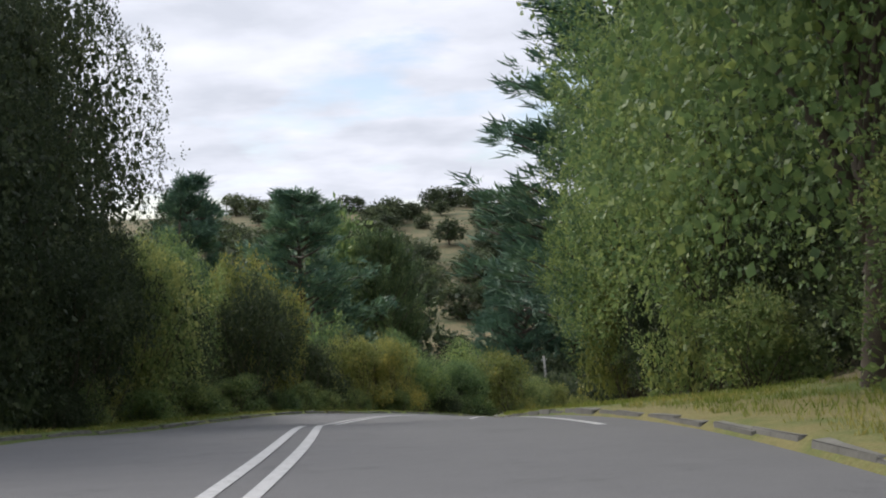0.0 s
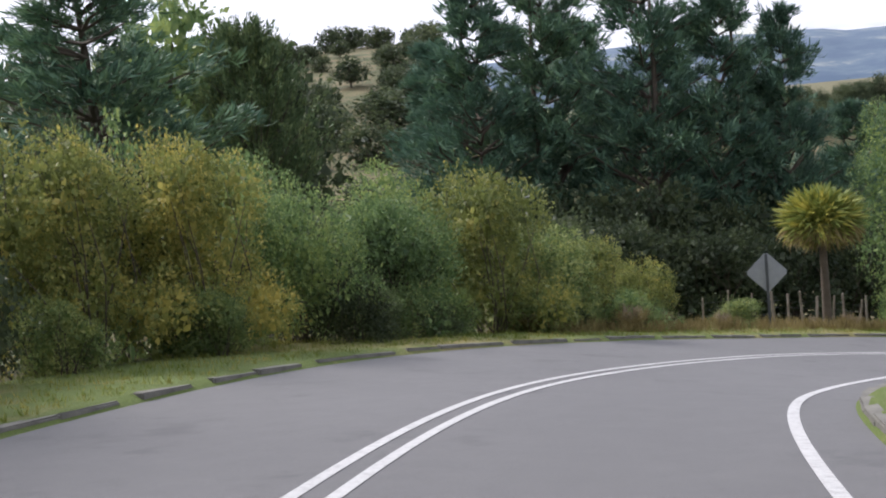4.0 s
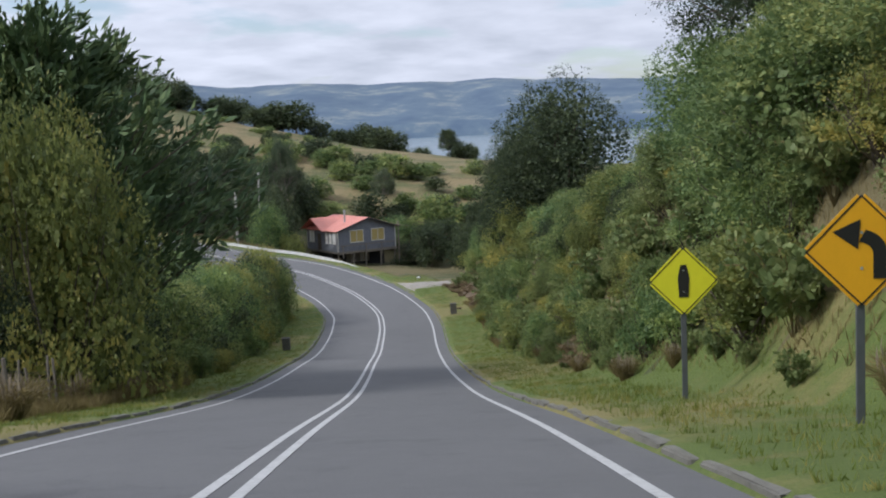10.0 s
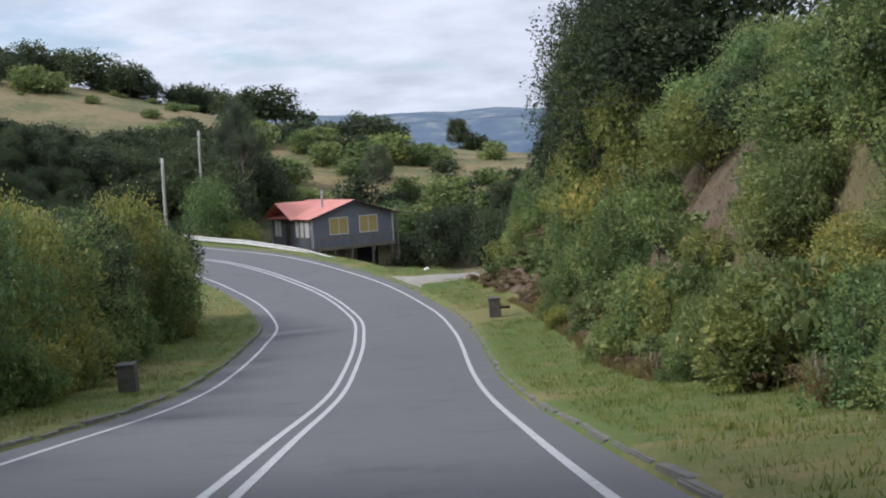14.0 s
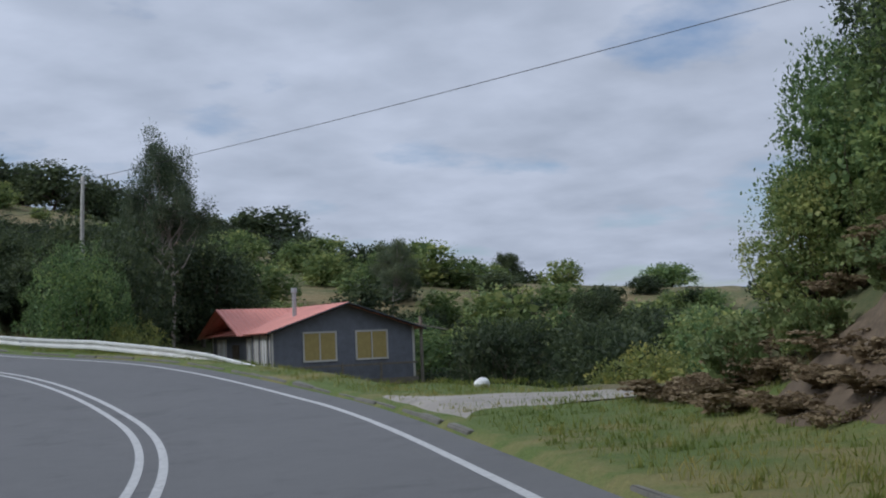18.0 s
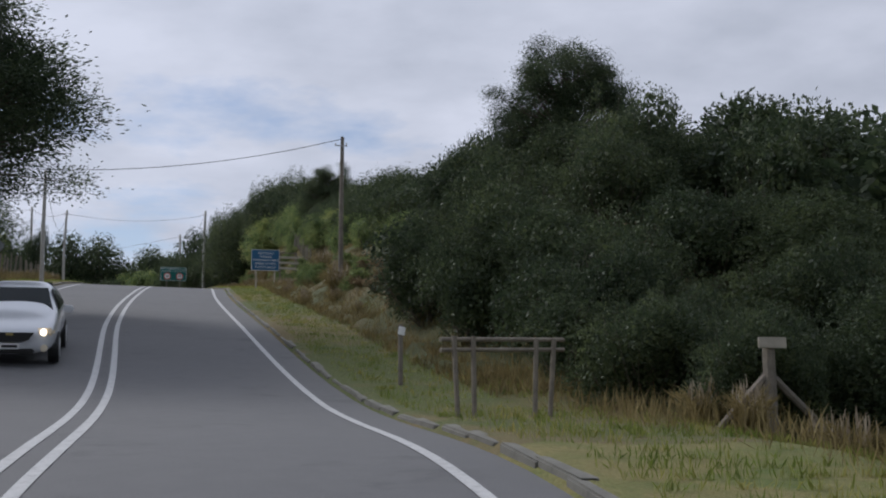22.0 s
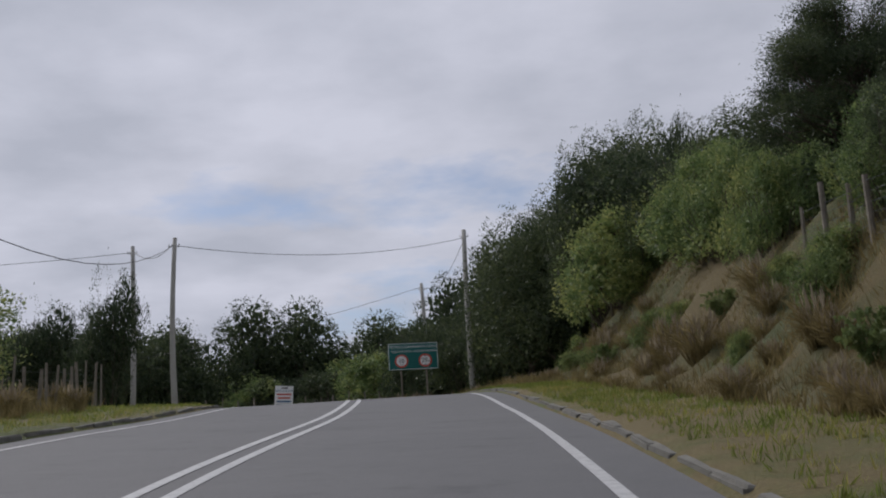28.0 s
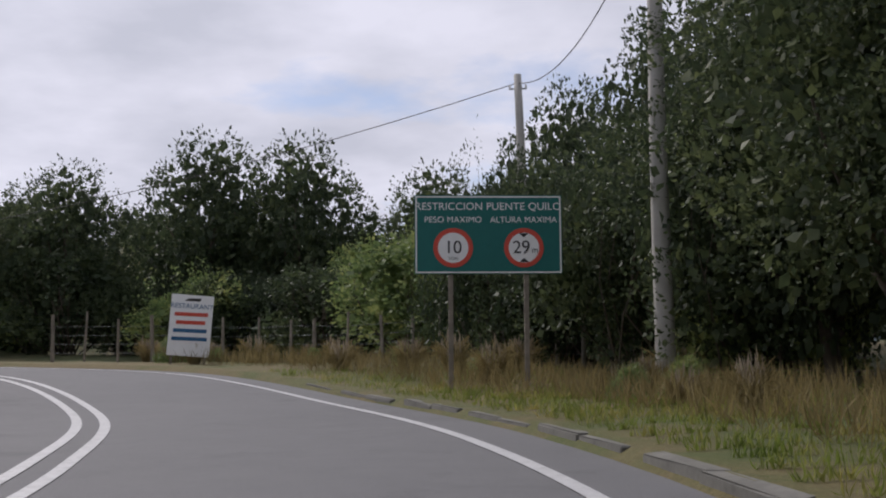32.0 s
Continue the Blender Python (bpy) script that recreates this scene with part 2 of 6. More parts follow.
M_STEEL = plain("galvanised_steel", (0.46, 0.47, 0.48), 0.45, 0.6, 0.12, 3.0, 0.05)
M_RAIL = plain("rail_white", (0.62, 0.62, 0.60), 0.5, 0.2, 0.2, 1.2, 0.08)
M_POST = plain("sign_post_steel", (0.11, 0.12, 0.13), 0.6, 0.4, 0.2)
M_CONCRETE = plain("pole_concrete", (0.40, 0.385, 0.35), 0.9, 0, 0.18, 1.5, 0.3)
M_WOOD = plain("weathered_wood", (0.20, 0.175, 0.14), 0.9, 0, 0.4, 5.0, 0.5)
M_WOODPALE = plain("pale_wood", (0.42, 0.38, 0.31), 0.85, 0, 0.25, 5.0, 0.4)
M_CABLE = plain("cable_black", (0.03, 0.03, 0.03), 0.6)
M_SIGNBACK = plain("sign_back", (0.34, 0.36, 0.39), 0.5, 0.5, 0.12)
M_YELLOW = plain("sign_yellow", (0.72, 0.70, 0.02), 0.45, 0, 0.05)
M_ORANGE = plain("sign_orange", (0.80, 0.40, 0.01), 0.45, 0, 0.05)
M_BLACK = plain("sign_black", (0.015, 0.015, 0.015), 0.5)
M_BLUE = plain("sign_blue", (0.010, 0.10, 0.22), 0.45, 0, 0.08)
M_GREENS = plain("sign_green", (0.003, 0.125, 0.112), 0.65, 0, 0.08)
M_WHITE = plain("sign_white", (0.78, 0.78, 0.77), 0.5, 0, 0.06)
M_RED = plain("sign_red", (0.55, 0.06, 0.03), 0.5, 0, 0.08)
M_ROOF = plain("roof_red", (0.62, 0.25, 0.20), 0.55, 0.1, 0.15, 0.8, 0.1)
M_SIDING = plain("siding_grey", (0.165, 0.175, 0.20), 0.85, 0, 0.25, 2.5, 0.3)
M_TRIM = plain("trim_white", (0.60, 0.58, 0.53), 0.7, 0, 0.12)
M_CURTAIN = plain("curtain_yellow", (0.42, 0.33, 0.12), 0.9, 0, 0.15, 4.0, 0.3)
M_DARK = plain("dark_interior", (0.03, 0.03, 0.033), 0.9)
M_STONE = plain("mossy_stone", (0.11, 0.105, 0.09), 0.95, 0, 0.5, 3.0, 0.8)
M_WATER, _n, _l, _b = material("sea", 0.25)
_b.inputs["Base Color"].default_value = (0.10, 0.16, 0.20, 1)
bump_node(_n, _l, _b, noise_node(_n, _l, 0.05, 6, vec=_n.new("ShaderNodeTexCoord").outputs["Object"]), 0.3, 1.0)


# ---- mesh helpers ----
def link_mesh(name, verts, faces, mat, parent=None, label="", smooth=False):
    me = bpy.data.meshes.new(name)
    me.from_pydata(verts, [], faces)
    me.materials.append(mat)
    if smooth:
        me.polygons.foreach_set("use_smooth", [True] * len(me.polygons))
    me.update()
    ob = new(name, me)
    if parent is not None:
        ob.parent = parent
    if label:
        ob["label"] = label
    return ob


def part(name, bm, mat, parent=None, label=""):
    me = bpy.data.meshes.new(name)
    bm.to_mesh(me)
    bm.free()
    me.materials.append(mat)
    ob = new(name, me)
    if parent is not None:
        ob.parent = parent
    if label:
        ob["label"] = label
    return ob


def box(sx, sy, sz, at=(0, 0, 0), bevel=0.0, rot=None):
    bm = bmesh.new()
    bmesh.ops.create_cube(bm, size=1, matrix=Matrix.Diagonal((sx, sy, sz, 1)))
    if bevel:
        bmesh.ops.bevel(bm, geom=bm.edges[:], offset=bevel, segments=2, affect="EDGES")
    if rot is not None:
        bmesh.ops.transform(bm, matrix=rot, verts=bm.verts)
    bmesh.ops.translate(bm, vec=at, verts=bm.verts)
    return bm


def join(*bms):
    for b in bms[1:]:
        me = bpy.data.meshes.new("tmp")
        b.to_mesh(me)
        bms[0].from_mesh(me)
        b.free()
        bpy.data.meshes.remove(me)
    return bms[0]


def rod(p, q, r0, r1=None, seg=8):
    p, q = Vector(p), Vector(q)
    bm = bmesh.new()
    bmesh.ops.create_cone(bm, cap_ends=True, segments=seg, radius1=r0, radius2=r0 if r1 is None else r1, depth=(q - p).length)
    m = Matrix.Translation((p + q) / 2) @ (q - p).to_track_quat("Z", "Y").to_matrix().to_4x4()
    bmesh.ops.transform(bm, matrix=m, verts=bm.verts)
    return bm


def thing(name, m, label, category, group="", kind=""):
    ob = new(name)
    ob.empty_display_size = 0.3
    ob.matrix_basis = m
    return tagged(ob, label, category, group, kind)


# ---- the road's line: x, y, z of the centre line ----
KNOTS = [
    (-1.81, -75.00, 3.86),
    (-1.05, -60.00, 3.73),
    (-1.18, -47.39, 3.80),
    (-1.55, -37.38, 3.24),
    (-2.66, -27.31, 2.16),
    (-3.24, -21.96, 1.42),
    (-2.06, -0.34, -1.25),
    (0.94, 9.67, -2.86),
    (6.57, 17.94, -4.81),
    (13.45, 25.05, -6.96),
    (21.49, 30.84, -9.06),
    (34.26, 38.41, -12.11),
    (47.06, 45.79, -15.00),
    (64.02, 55.67, -18.99),
    (81.28, 65.81, -22.35),
    (95.07, 73.73, -24.53),
    (104.53, 79.25, -25.14),
    (113.64, 85.42, -25.69),
    (121.27, 93.02, -25.47),
    (126.42, 102.05, -24.69),
    (128.75, 111.51, -24.04),
    (129.07, 120.80, -22.75),
    (128.72, 130.00, -21.97),
    (127.67, 143.68, -19.65),
    (126.76, 162.38, -16.86),
    (126.42, 176.39, -14.86),
    (126.01, 190.40, -13.29),
    (124.80, 204.26, -11.81),
    (123.02, 213.06, -11.33),
    (120.50, 219.65, -11.03),
    (116.39, 225.41, -10.45),
    (111.01, 229.77, -10.16),
    (102.53, 233.48, -9.93),
    (79.87, 234.64, -9.30),
    (40.06, 227.28, -8.00),
]


def spline(knots, step=0.5):
    p = np.array(knots)
    u = np.concatenate(([0], np.cumsum(np.linalg.norm(np.diff(p, axis=0), axis=1))))
    m = np.gradient(p, u, axis=0)
    out = []
    for i in range(len(p) - 1):
        h = u[i + 1] - u[i]
        k = np.linspace(0, 1, max(2, int(h / step)), endpoint=False)[:, None]
        out.append((2 * k**3 - 3 * k**2 + 1) * p[i] + (k**3 - 2 * k**2 + k) * h * m[i] + (-2 * k**3 + 3 * k**2) * p[i + 1] + (k**3 - k**2) * h * m[i + 1])
    return np.concatenate(out)


LINE = spline(KNOTS)
S_AT = np.concatenate(([0], np.cumsum(np.linalg.norm(np.diff(LINE[:, :2], axis=0), axis=1))))
S_AT -= S_AT[np.argmin(np.abs(LINE[:, 1] + 47.3))]          # s = 0 where the drive begins
TAN = np.gradient(LINE[:, :2], axis=0)
TAN /= np.linalg.norm(TAN, axis=1)[:, None]
SIDE = np.stack([TAN[:, 1], -TAN[:, 0]], 1)                  # to the right


def table(s, rows):
    a = np.array(rows, float)
    return np.interp(s, a[:, 0], a[:, 1])


def crossfall(s):
    """Slope across the road: positive falls to the right."""
    return np.tan(np.radians(table(s, [(0, 0), (18, 0.5), (45, 1.8), (60, 2.2), (85, 1.4), (110, 1), (170, 1), (185, -1), (205, -3), (220, -2), (240, 1), (300, 1.5), (325, -1.5)])))


def bank_r(s):
    return table(s, [(0, 0.5), (15, 0.8), (55, 1.4), (75, 2.0), (90, 4.5), (110, 6.0), (160, 6.5), (176, 6.0), (188, 5.2), (193, 4.4), (197, 3.5), (199.6, 2.8), (201.0, 0.7), (201.6, 0.0), (203.4, -0.4), (206, -4.0), (230, -4.0), (239, -1.8), (244, 0.5), (250, 3.2), (256, 3.2), (262, 2.8), (272, 2.4), (285, 2.6), (295, 3.4), (322, 4.2), (326, 3.8), (328.5, 1.3), (331, 0.8), (345, 0.3)])


def bank_l(s):
    return table(s, [(0, -0.6), (30, -1.0), (70, -1.2), (110, -0.9), (140, -1.0), (170, -0.6), (185, 0.6), (205, 1.5), (225, 0.8), (350, 0.2)])


def verge_w(s, right):
    if right:
        return table(s, [(0, 2.2), (75, 2.5), (95, 3.2), (120, 2.6), (160, 3.6), (176, 2.9), (188, 2.9), (193, 2.9), (197, 3.0), (199.4, 3.4), (201.5, 6.2), (205, 6.2), (208, 1.6), (215, 1.2), (232, 3.0), (250, 3.0), (258, 2.6), (266, 2.0), (280, 2.2), (285, 3.2), (292, 3.2), (298, 2.2), (306, 2.4), (320, 2.8), (325, 3.8), (328, 4.6), (330, 6.0)])
    return table(s, [(0, 3.0), (60, 3.5), (100, 2.5), (180, 1.8), (230, 3.5), (350, 4.0)])


EDGE = 4.15


def smooth01(x):
    x = np.clip(x, 0, 1)
    return x * x * (3 - 2 * x)


def profile(s, d):
    """Ground over the road's centre line at station s, offset d."""
    a = np.abs(d)
    right = d > 0
    w = np.where(right, verge_w(s, True), verge_w(s, False))
    h = np.where(right, bank_r(s), bank_l(s))
    run = np.where(h > 2, 4.5, np.where(h < -2, 4.5, 7.0))
    z = -crossfall(s) * np.clip(d, -EDGE, EDGE)
    z = z + np.where(a > EDGE, 0.10, 0.0) + h * smooth01((a - EDGE - w) / run) + 0.03 * np.clip(a - EDGE, 0, w) * np.where(h > 0, 1, -0.5)
    return z


def macro(x, y):
    """The land at large."""
    z = -22 + 27 * np.exp(-((x / 65) ** 2 + ((y + 60) / 75) ** 2)) + 12 * np.exp(-(((x - 125) / 60) ** 2 + ((y - 235) / 60) ** 2))
    z = z + 21.5 * np.exp(-(((x - 212) / 52) ** 2 + ((y - 242) / 82) ** 2)) + 13 * np.exp(-(((x + 17) / 28) ** 2 + ((y - 84) / 28) ** 2)) + 9 * np.exp(-(((x - 120) / 45) ** 2 + ((y - 25) / 40) ** 2))
    z = z + 13 * np.exp(-(((x - 20) / 60) ** 2 + ((y - 20) / 45) ** 2))
    z = z - 8.6 * np.exp(-(((x - 156) / 24) ** 2 + ((y - 104) / 22) ** 2))
    z = z + 60 * smooth01((y - 110) / 520) * smooth01((45 - x + 0.1 * y) / 85)
    sea = smooth01((x + 0.55 * y - 330) / 260) * smooth01((x - 0.72 * y + 150) / 260)
    return z - 85 * sea


def nearest(x, y):
    p = np.stack([np.ravel(x), np.ravel(y)], 1)
    idx = np.empty(len(p), int)
    for a in range(0, len(p), 4000):
        q = p[a:a + 4000]
        idx[a:a + 4000] = np.argmin((q[:, :1] - LINE[None, :, 0]) ** 2 + (q[:, 1:2] - LINE[None, :, 1]) ** 2, axis=1)
    d = np.sum((p - LINE[idx, :2]) * SIDE[idx], axis=1)
    far = np.linalg.norm(p - LINE[idx, :2], axis=1)
    return idx, np.where(d >= 0, far, -far)


def ground_z(x, y):
    x, y = np.atleast_1d(np.asarray(x, float)), np.atleast_1d(np.asarray(y, float))
    idx, d = nearest(x, y)
    w = smooth01((np.abs(d) - 13) / 40)
    z = (LINE[idx, 2] + profile(S_AT[idx], d)) * (1 - w) + macro(x, y) * w
    rough = np.array([noise.noise(Vector((a * 0.09, b * 0.09, 0))) + 0.4 * noise.noise(Vector((a * 0.4, b * 0.4, 3))) for a, b in zip(x, y)])
    return z + rough * 0.5 * smooth01((np.abs(d) - 6) / 8)


def station(s, d):
    """World x, y at station s and offset d (right positive), and the road's heading in degrees."""
    i = int(np.argmin(np.abs(S_AT - s)))
    p = LINE[i, :2] + SIDE[i] * d
    return float(p[0]), float(p[1]), math.degrees(math.atan2(-TAN[i, 0], TAN[i, 1]))


def gz(x, y):
    return float(ground_z(x, y)[0])


# ---- ground, road, kerbs ----
def axis_steps(lo, hi, step, reach):
    a = list(np.arange(lo, hi + step, step))
    k, out_lo, out_hi = step, [lo], [a[-1]]
    while out_hi[-1] < reach:
        k *= 1.11
        out_hi.append(out_hi[-1] + k)
        out_lo.append(out_lo[-1] - k)
    return np.array(out_lo[:0:-1] + a + out_hi[1:])


def build_ground():
    xs, ys = axis_steps(-45, 200, 1.6, 4200), axis_steps(-75, 262, 1.6, 4200)
    gx, gy = np.meshgrid(xs, ys)
    x, y = gx.ravel(), gy.ravel()
    z = ground_z(x, y)
    idx, d = nearest(x, y)
    z = z - 0.45 * (1 - smooth01((np.abs(d) - 7.2) / 1.6))
    nx, ny = len(xs), len(ys)
    i = np.arange(nx * ny).reshape(ny, nx)
    f = np.stack([i[:-1, :-1].ravel(), i[:-1, 1:].ravel(), i[1:, 1:].ravel(), i[1:, :-1].ravel()], 1)
    ob = link_mesh("ground", np.stack([x, y, z], 1).tolist(), f.tolist(), M_GROUND, smooth=True)
    # dry pasture on the hill behind the house, and a patchwork of fields on the far slope
    cx, cy, cd = x[f].mean(1), y[f].mean(1), np.abs(d[f].mean(1))
    pasture = (((cx - 205) / 62) ** 2 + ((cy - 200) / 105) ** 2 < 1) & (cd > 26)
    u, v = np.floor((cx + 0.25 * cy) / 70), np.floor((cy - 0.15 * cx) / 46)
    fields = (cy > 150) & (cx < 90) & (np.mod(u * 3 + v * 5 + u * v, 4) < 0.5)
    ob.data.materials.append(M_PASTURE)
    ob.data.polygons.foreach_set("material_index", (pasture | fields).astype(np.int32))
    return tagged(ob, "grassy hillside ground with dry and green patches", "ground", kind="structure")


def ribbon(name, s0, s1, offsets, mat, label, category, lift=0.0, step=2, smooth=True, z_fn=None):
    """A strip along the road between stations, through the given offsets."""
    sel = [i for i in range(0, len(LINE), step) if s0 <= S_AT[i] <= s1]
    verts, faces = [], []
    n = len(offsets)
    for i in sel:
        d = np.array(offsets, float)
        z = LINE[i, 2] + profile(np.full(n, S_AT[i]), d) + lift
        if z_fn is not None:
            z = z + z_fn(S_AT[i], d)
        verts += [(LINE[i, 0] + SIDE[i, 0] * a, LINE[i, 1] + SIDE[i, 1] * a, b) for a, b in zip(d, z)]
    for r in range(len(sel) - 1):
        for c in range(n - 1):
            a = r * n + c
            faces.append((a, a + 1, a + n + 1, a + n))
    ob = link_mesh(name, verts, faces, mat, smooth=smooth)
    return tagged(ob, label, category, kind="structure")


S_END = float(S_AT[-1])
build_ground()
ribbon("road", -25, S_END - 2, np.linspace(-EDGE, EDGE, 9), M_ASPHALT, "worn grey asphalt road between grassy verges", "road")
def verge_relief(s, d):
    return np.array([0.05 * noise.noise(Vector((s * 0.6, a * 0.8, 1))) * (abs(a) > 4.4) for a in d]) - 0.35 * (np.abs(d) > 8.5)


def bank_relief(s, d):
    ends = min(np.clip((s - (164 if s < 220 else 243)) / 5, 0, 1), np.clip(((201 if s < 220 else 328) - s) / 5, 0, 1))
    rough = np.array([0.13 + 0.30 * noise.noise(Vector((s * 0.7, a * 0.9, 4))) + 0.12 * noise.noise(Vector((s * 2.3, a * 2.6, 7))) for a in d])
    return rough - 0.7 * (1 - ends) - 0.6 * (np.abs(d) > d.max() - 0.05) - 0.35 * (np.abs(d) < d.min() + 0.05)


S_SPLIT = float(S_AT[2 * (int(np.argmin(np.abs(S_AT - 236))) // 2)])      # drier verges from here on
for side, name in ((1, "verge_right"), (-1, "verge_left")):
    offs = sorted(side * a for a in (EDGE - 0.02, 4.3, 4.6, 5.2, 5.8, 6.4, 7.0, 7.6, 8.2, 8.8))
    ribbon(name, -25, S_SPLIT, offs, M_TURF, "rough green grass verge with dry patches beside the road", "verge", 0.0, z_fn=verge_relief)
    ribbon(name, S_SPLIT, S_END - 2, offs, M_TURF_DRY, "rough yellowing grass verge beside the road", "verge", 0.0, z_fn=verge_relief)
ribbon("bank_litter", 164, 201, np.linspace(6.9, 11.6, 12), M_SOIL, "cut bank face of brown soil and dead litter", "bank", 0.0, step=1, z_fn=bank_relief)
ribbon("bank_dry", 243, 328, np.linspace(6.2, 11.7, 13), M_STRAW, "cut bank face of straw-coloured dry grass", "bank", 0.0, step=1, z_fn=bank_relief)
for name, mid, wide in (("centre_line", -0.16, 0.12), ("centre_line", 0.16, 0.12), ("edge_line", -3.5, 0.11), ("edge_line", 3.5, 0.12)):
    ribbon(name, {-3.5: 100, 3.5: 13}.get(mid, -25), S_END - 2, [mid - wide / 2, mid + wide / 2], M_PAINT, "worn white painted road line", "road marking", 0.006, step=1)
sea = link_mesh("water", [(-500, -500, -52), (7500, -500, -52), (7500, 7500, -52), (-500, 7500, -52)], [(0, 1, 2, 3)], M_WATER)
tagged(sea, "pale blue-grey bay water beyond the hills", "sea", kind="structure")


# ---- plants ----
def blades(rng, pts, nrm, size, aspect=0.5, spread=0.8, droop=0.0):
    """Diamond leaves at points, turned towards nrm with some spread."""
    n = len(pts)
    a = nrm + rng.normal(0, spread, (n, 3))
    a[:, 2] -= droop
    a /= np.linalg.norm(a, axis=1)[:, None] + 1e-9
    b = np.cross(a, rng.normal(0, 1, (n, 3)))
    b /= np.linalg.norm(b, axis=1)[:, None] + 1e-9
    k = (size * rng.uniform(0.6, 1.35, n))[:, None]
    c = np.cross(a, b)
    mid = pts + a * k * 0.5
    v = np.stack([pts, mid + b * k * aspect * 0.5 + c * k * 0.12, pts + a * k, mid - b * k * aspect * 0.5 + c * k * 0.12], 1)
    return v.reshape(-1, 3)


def leaf_mesh(name, v, mat, parent, label="", extra=None):
    n = len(v) // 4
    f = np.arange(n * 4).reshape(n, 4)
    verts, faces = v, f
    me = bpy.data.meshes.new(name)
    if extra is not None:
        ev, ef = extra
        verts = np.concatenate([v, ev])
        nl = n * 4 + ef.size
        me.vertices.add(len(verts))
        me.loops.add(nl)
        me.polygons.add(n + len(ef))
        me.loops.foreach_set("vertex_index", np.concatenate([f.ravel(), (ef + len(v)).ravel()]).astype(np.int32))
        starts = np.concatenate([np.arange(n) * 4, n * 4 + np.arange(len(ef)) * ef.shape[1]])
    else:
        me.vertices.add(len(verts))
        me.loops.add(n * 4)
        me.polygons.add(n)
        me.loops.foreach_set("vertex_index", f.ravel().astype(np.int32))
        starts = np.arange(n) * 4
    me.vertices.foreach_set("co", verts.ravel())
    me.polygons.foreach_set("loop_start", starts.astype(np.int32))
    me.materials.append(mat)
    me.update(calc_edges=True)
    ob = new(name, me)
    ob.parent = parent
    if label:
        ob["label"] = label
    return ob


def sphere_points(rng, n):
    p = rng.normal(0, 1, (n, 3))
    return p / np.linalg.norm(p, axis=1)[:, None]


def lobed_crown(rng, lobes, count, size, aspect=0.55, spread=0.75, low=-0.5, fill=0.22, per=11):
    """Leaf sprays over the outside of many uneven lobes, none deep inside a neighbour, and larger leaves inside."""
    mid, rad = np.array([l[0] for l in lobes]), np.array([l[1] for l in lobes])
    share = rad[:, 0] * rad[:, 2]
    share = share / share.sum()
    out = []
    for k in range(len(lobes)):
        c, r = mid[k], rad[k]
        n = max(10, int(1.5 * count * share[k] / per))
        dirs = sphere_points(rng, n)
        dirs = dirs[dirs[:, 2] > low]
        waves = sum(np.sin(dirs @ rng.normal(0, 5.5, 3) + rng.uniform(0, 6)) for _ in range(4)) / 3
        at = c + dirs * (0.88 + 0.30 * waves + rng.normal(0, 0.07, len(dirs)))[:, None] * r
        near = np.min([np.linalg.norm((at - mid[j]) / rad[j], axis=1) if j != k else np.full(len(at), 9.0) for j in range(len(lobes))], axis=0)
        keep = (near > 0.74) & (waves > rng.uniform(-0.62, -0.30, len(at)))
        at, dirs = at[keep], dirs[keep]
        up = dirs * np.array((1, 1, 0.6)) + np.array((0, 0, 0.25))
        axis = np.repeat(up / np.linalg.norm(up, axis=1)[:, None], per, 0)
        off = rng.normal(0, 1, (len(axis), 3)) * size * 1.25
        off -= 0.55 * axis * np.sum(off * axis, axis=1)[:, None]
        out.append(blades(rng, np.repeat(at, per, 0) + off, axis + off / size * 0.35, size, aspect, spread))
        m = int(count * share[k] * fill)
        q = sphere_points(rng, m) * rng.uniform(0.30, 0.80, m)[:, None]
        out.append(blades(rng, c + q * r, q, size * 2.0, 0.8, 1.0))
    return np.concatenate(out), None


def limb_mesh(name, limbs, mat, parent, seg=7):
    """Tapered bent limbs: each a list of (point, radius)."""
    verts, faces = [], []
    for pts in limbs:
        b0 = len(verts)
        axis = (Vector(pts[-1][0]) - Vector(pts[0][0])).normalized()
        ref = Vector((1, 0, 0)) if abs(axis.x) < 0.7 else Vector((0, 1, 0))
        for k, (p, r) in enumerate(pts):
            p = Vector(p)
            q = Vector(pts[min(k + 1, len(pts) - 1)][0]) - Vector(pts[max(k - 1, 0)][0])
            u = q.cross(ref).normalized()
            w = q.cross(u).normalized()
            for a in range(seg):
                t = 2 * math.pi * a / seg
                verts.append(tuple(p + (u * math.cos(t) + w * math.sin(t)) * r))
        for k in range(len(pts) - 1):
            for a in range(seg):
                i, j = b0 + k * seg + a, b0 + k * seg + (a + 1) % seg
                faces.append((i, j, j + seg, i + seg))
    return link_mesh(name, verts, faces, mat, parent, smooth=True)


def limb(rng, p, q, r0, r1, bend=0.12, n=5):
    p, q = np.array(p, float), np.array(q, float)
    side = rng.normal(0, bend * np.linalg.norm(q - p), 3)
    return [(tuple(p + (q - p) * t + side * math.sin(math.pi * t)), r0 + (r1 - r0) * t) for t in np.linspace(0, 1, n)]


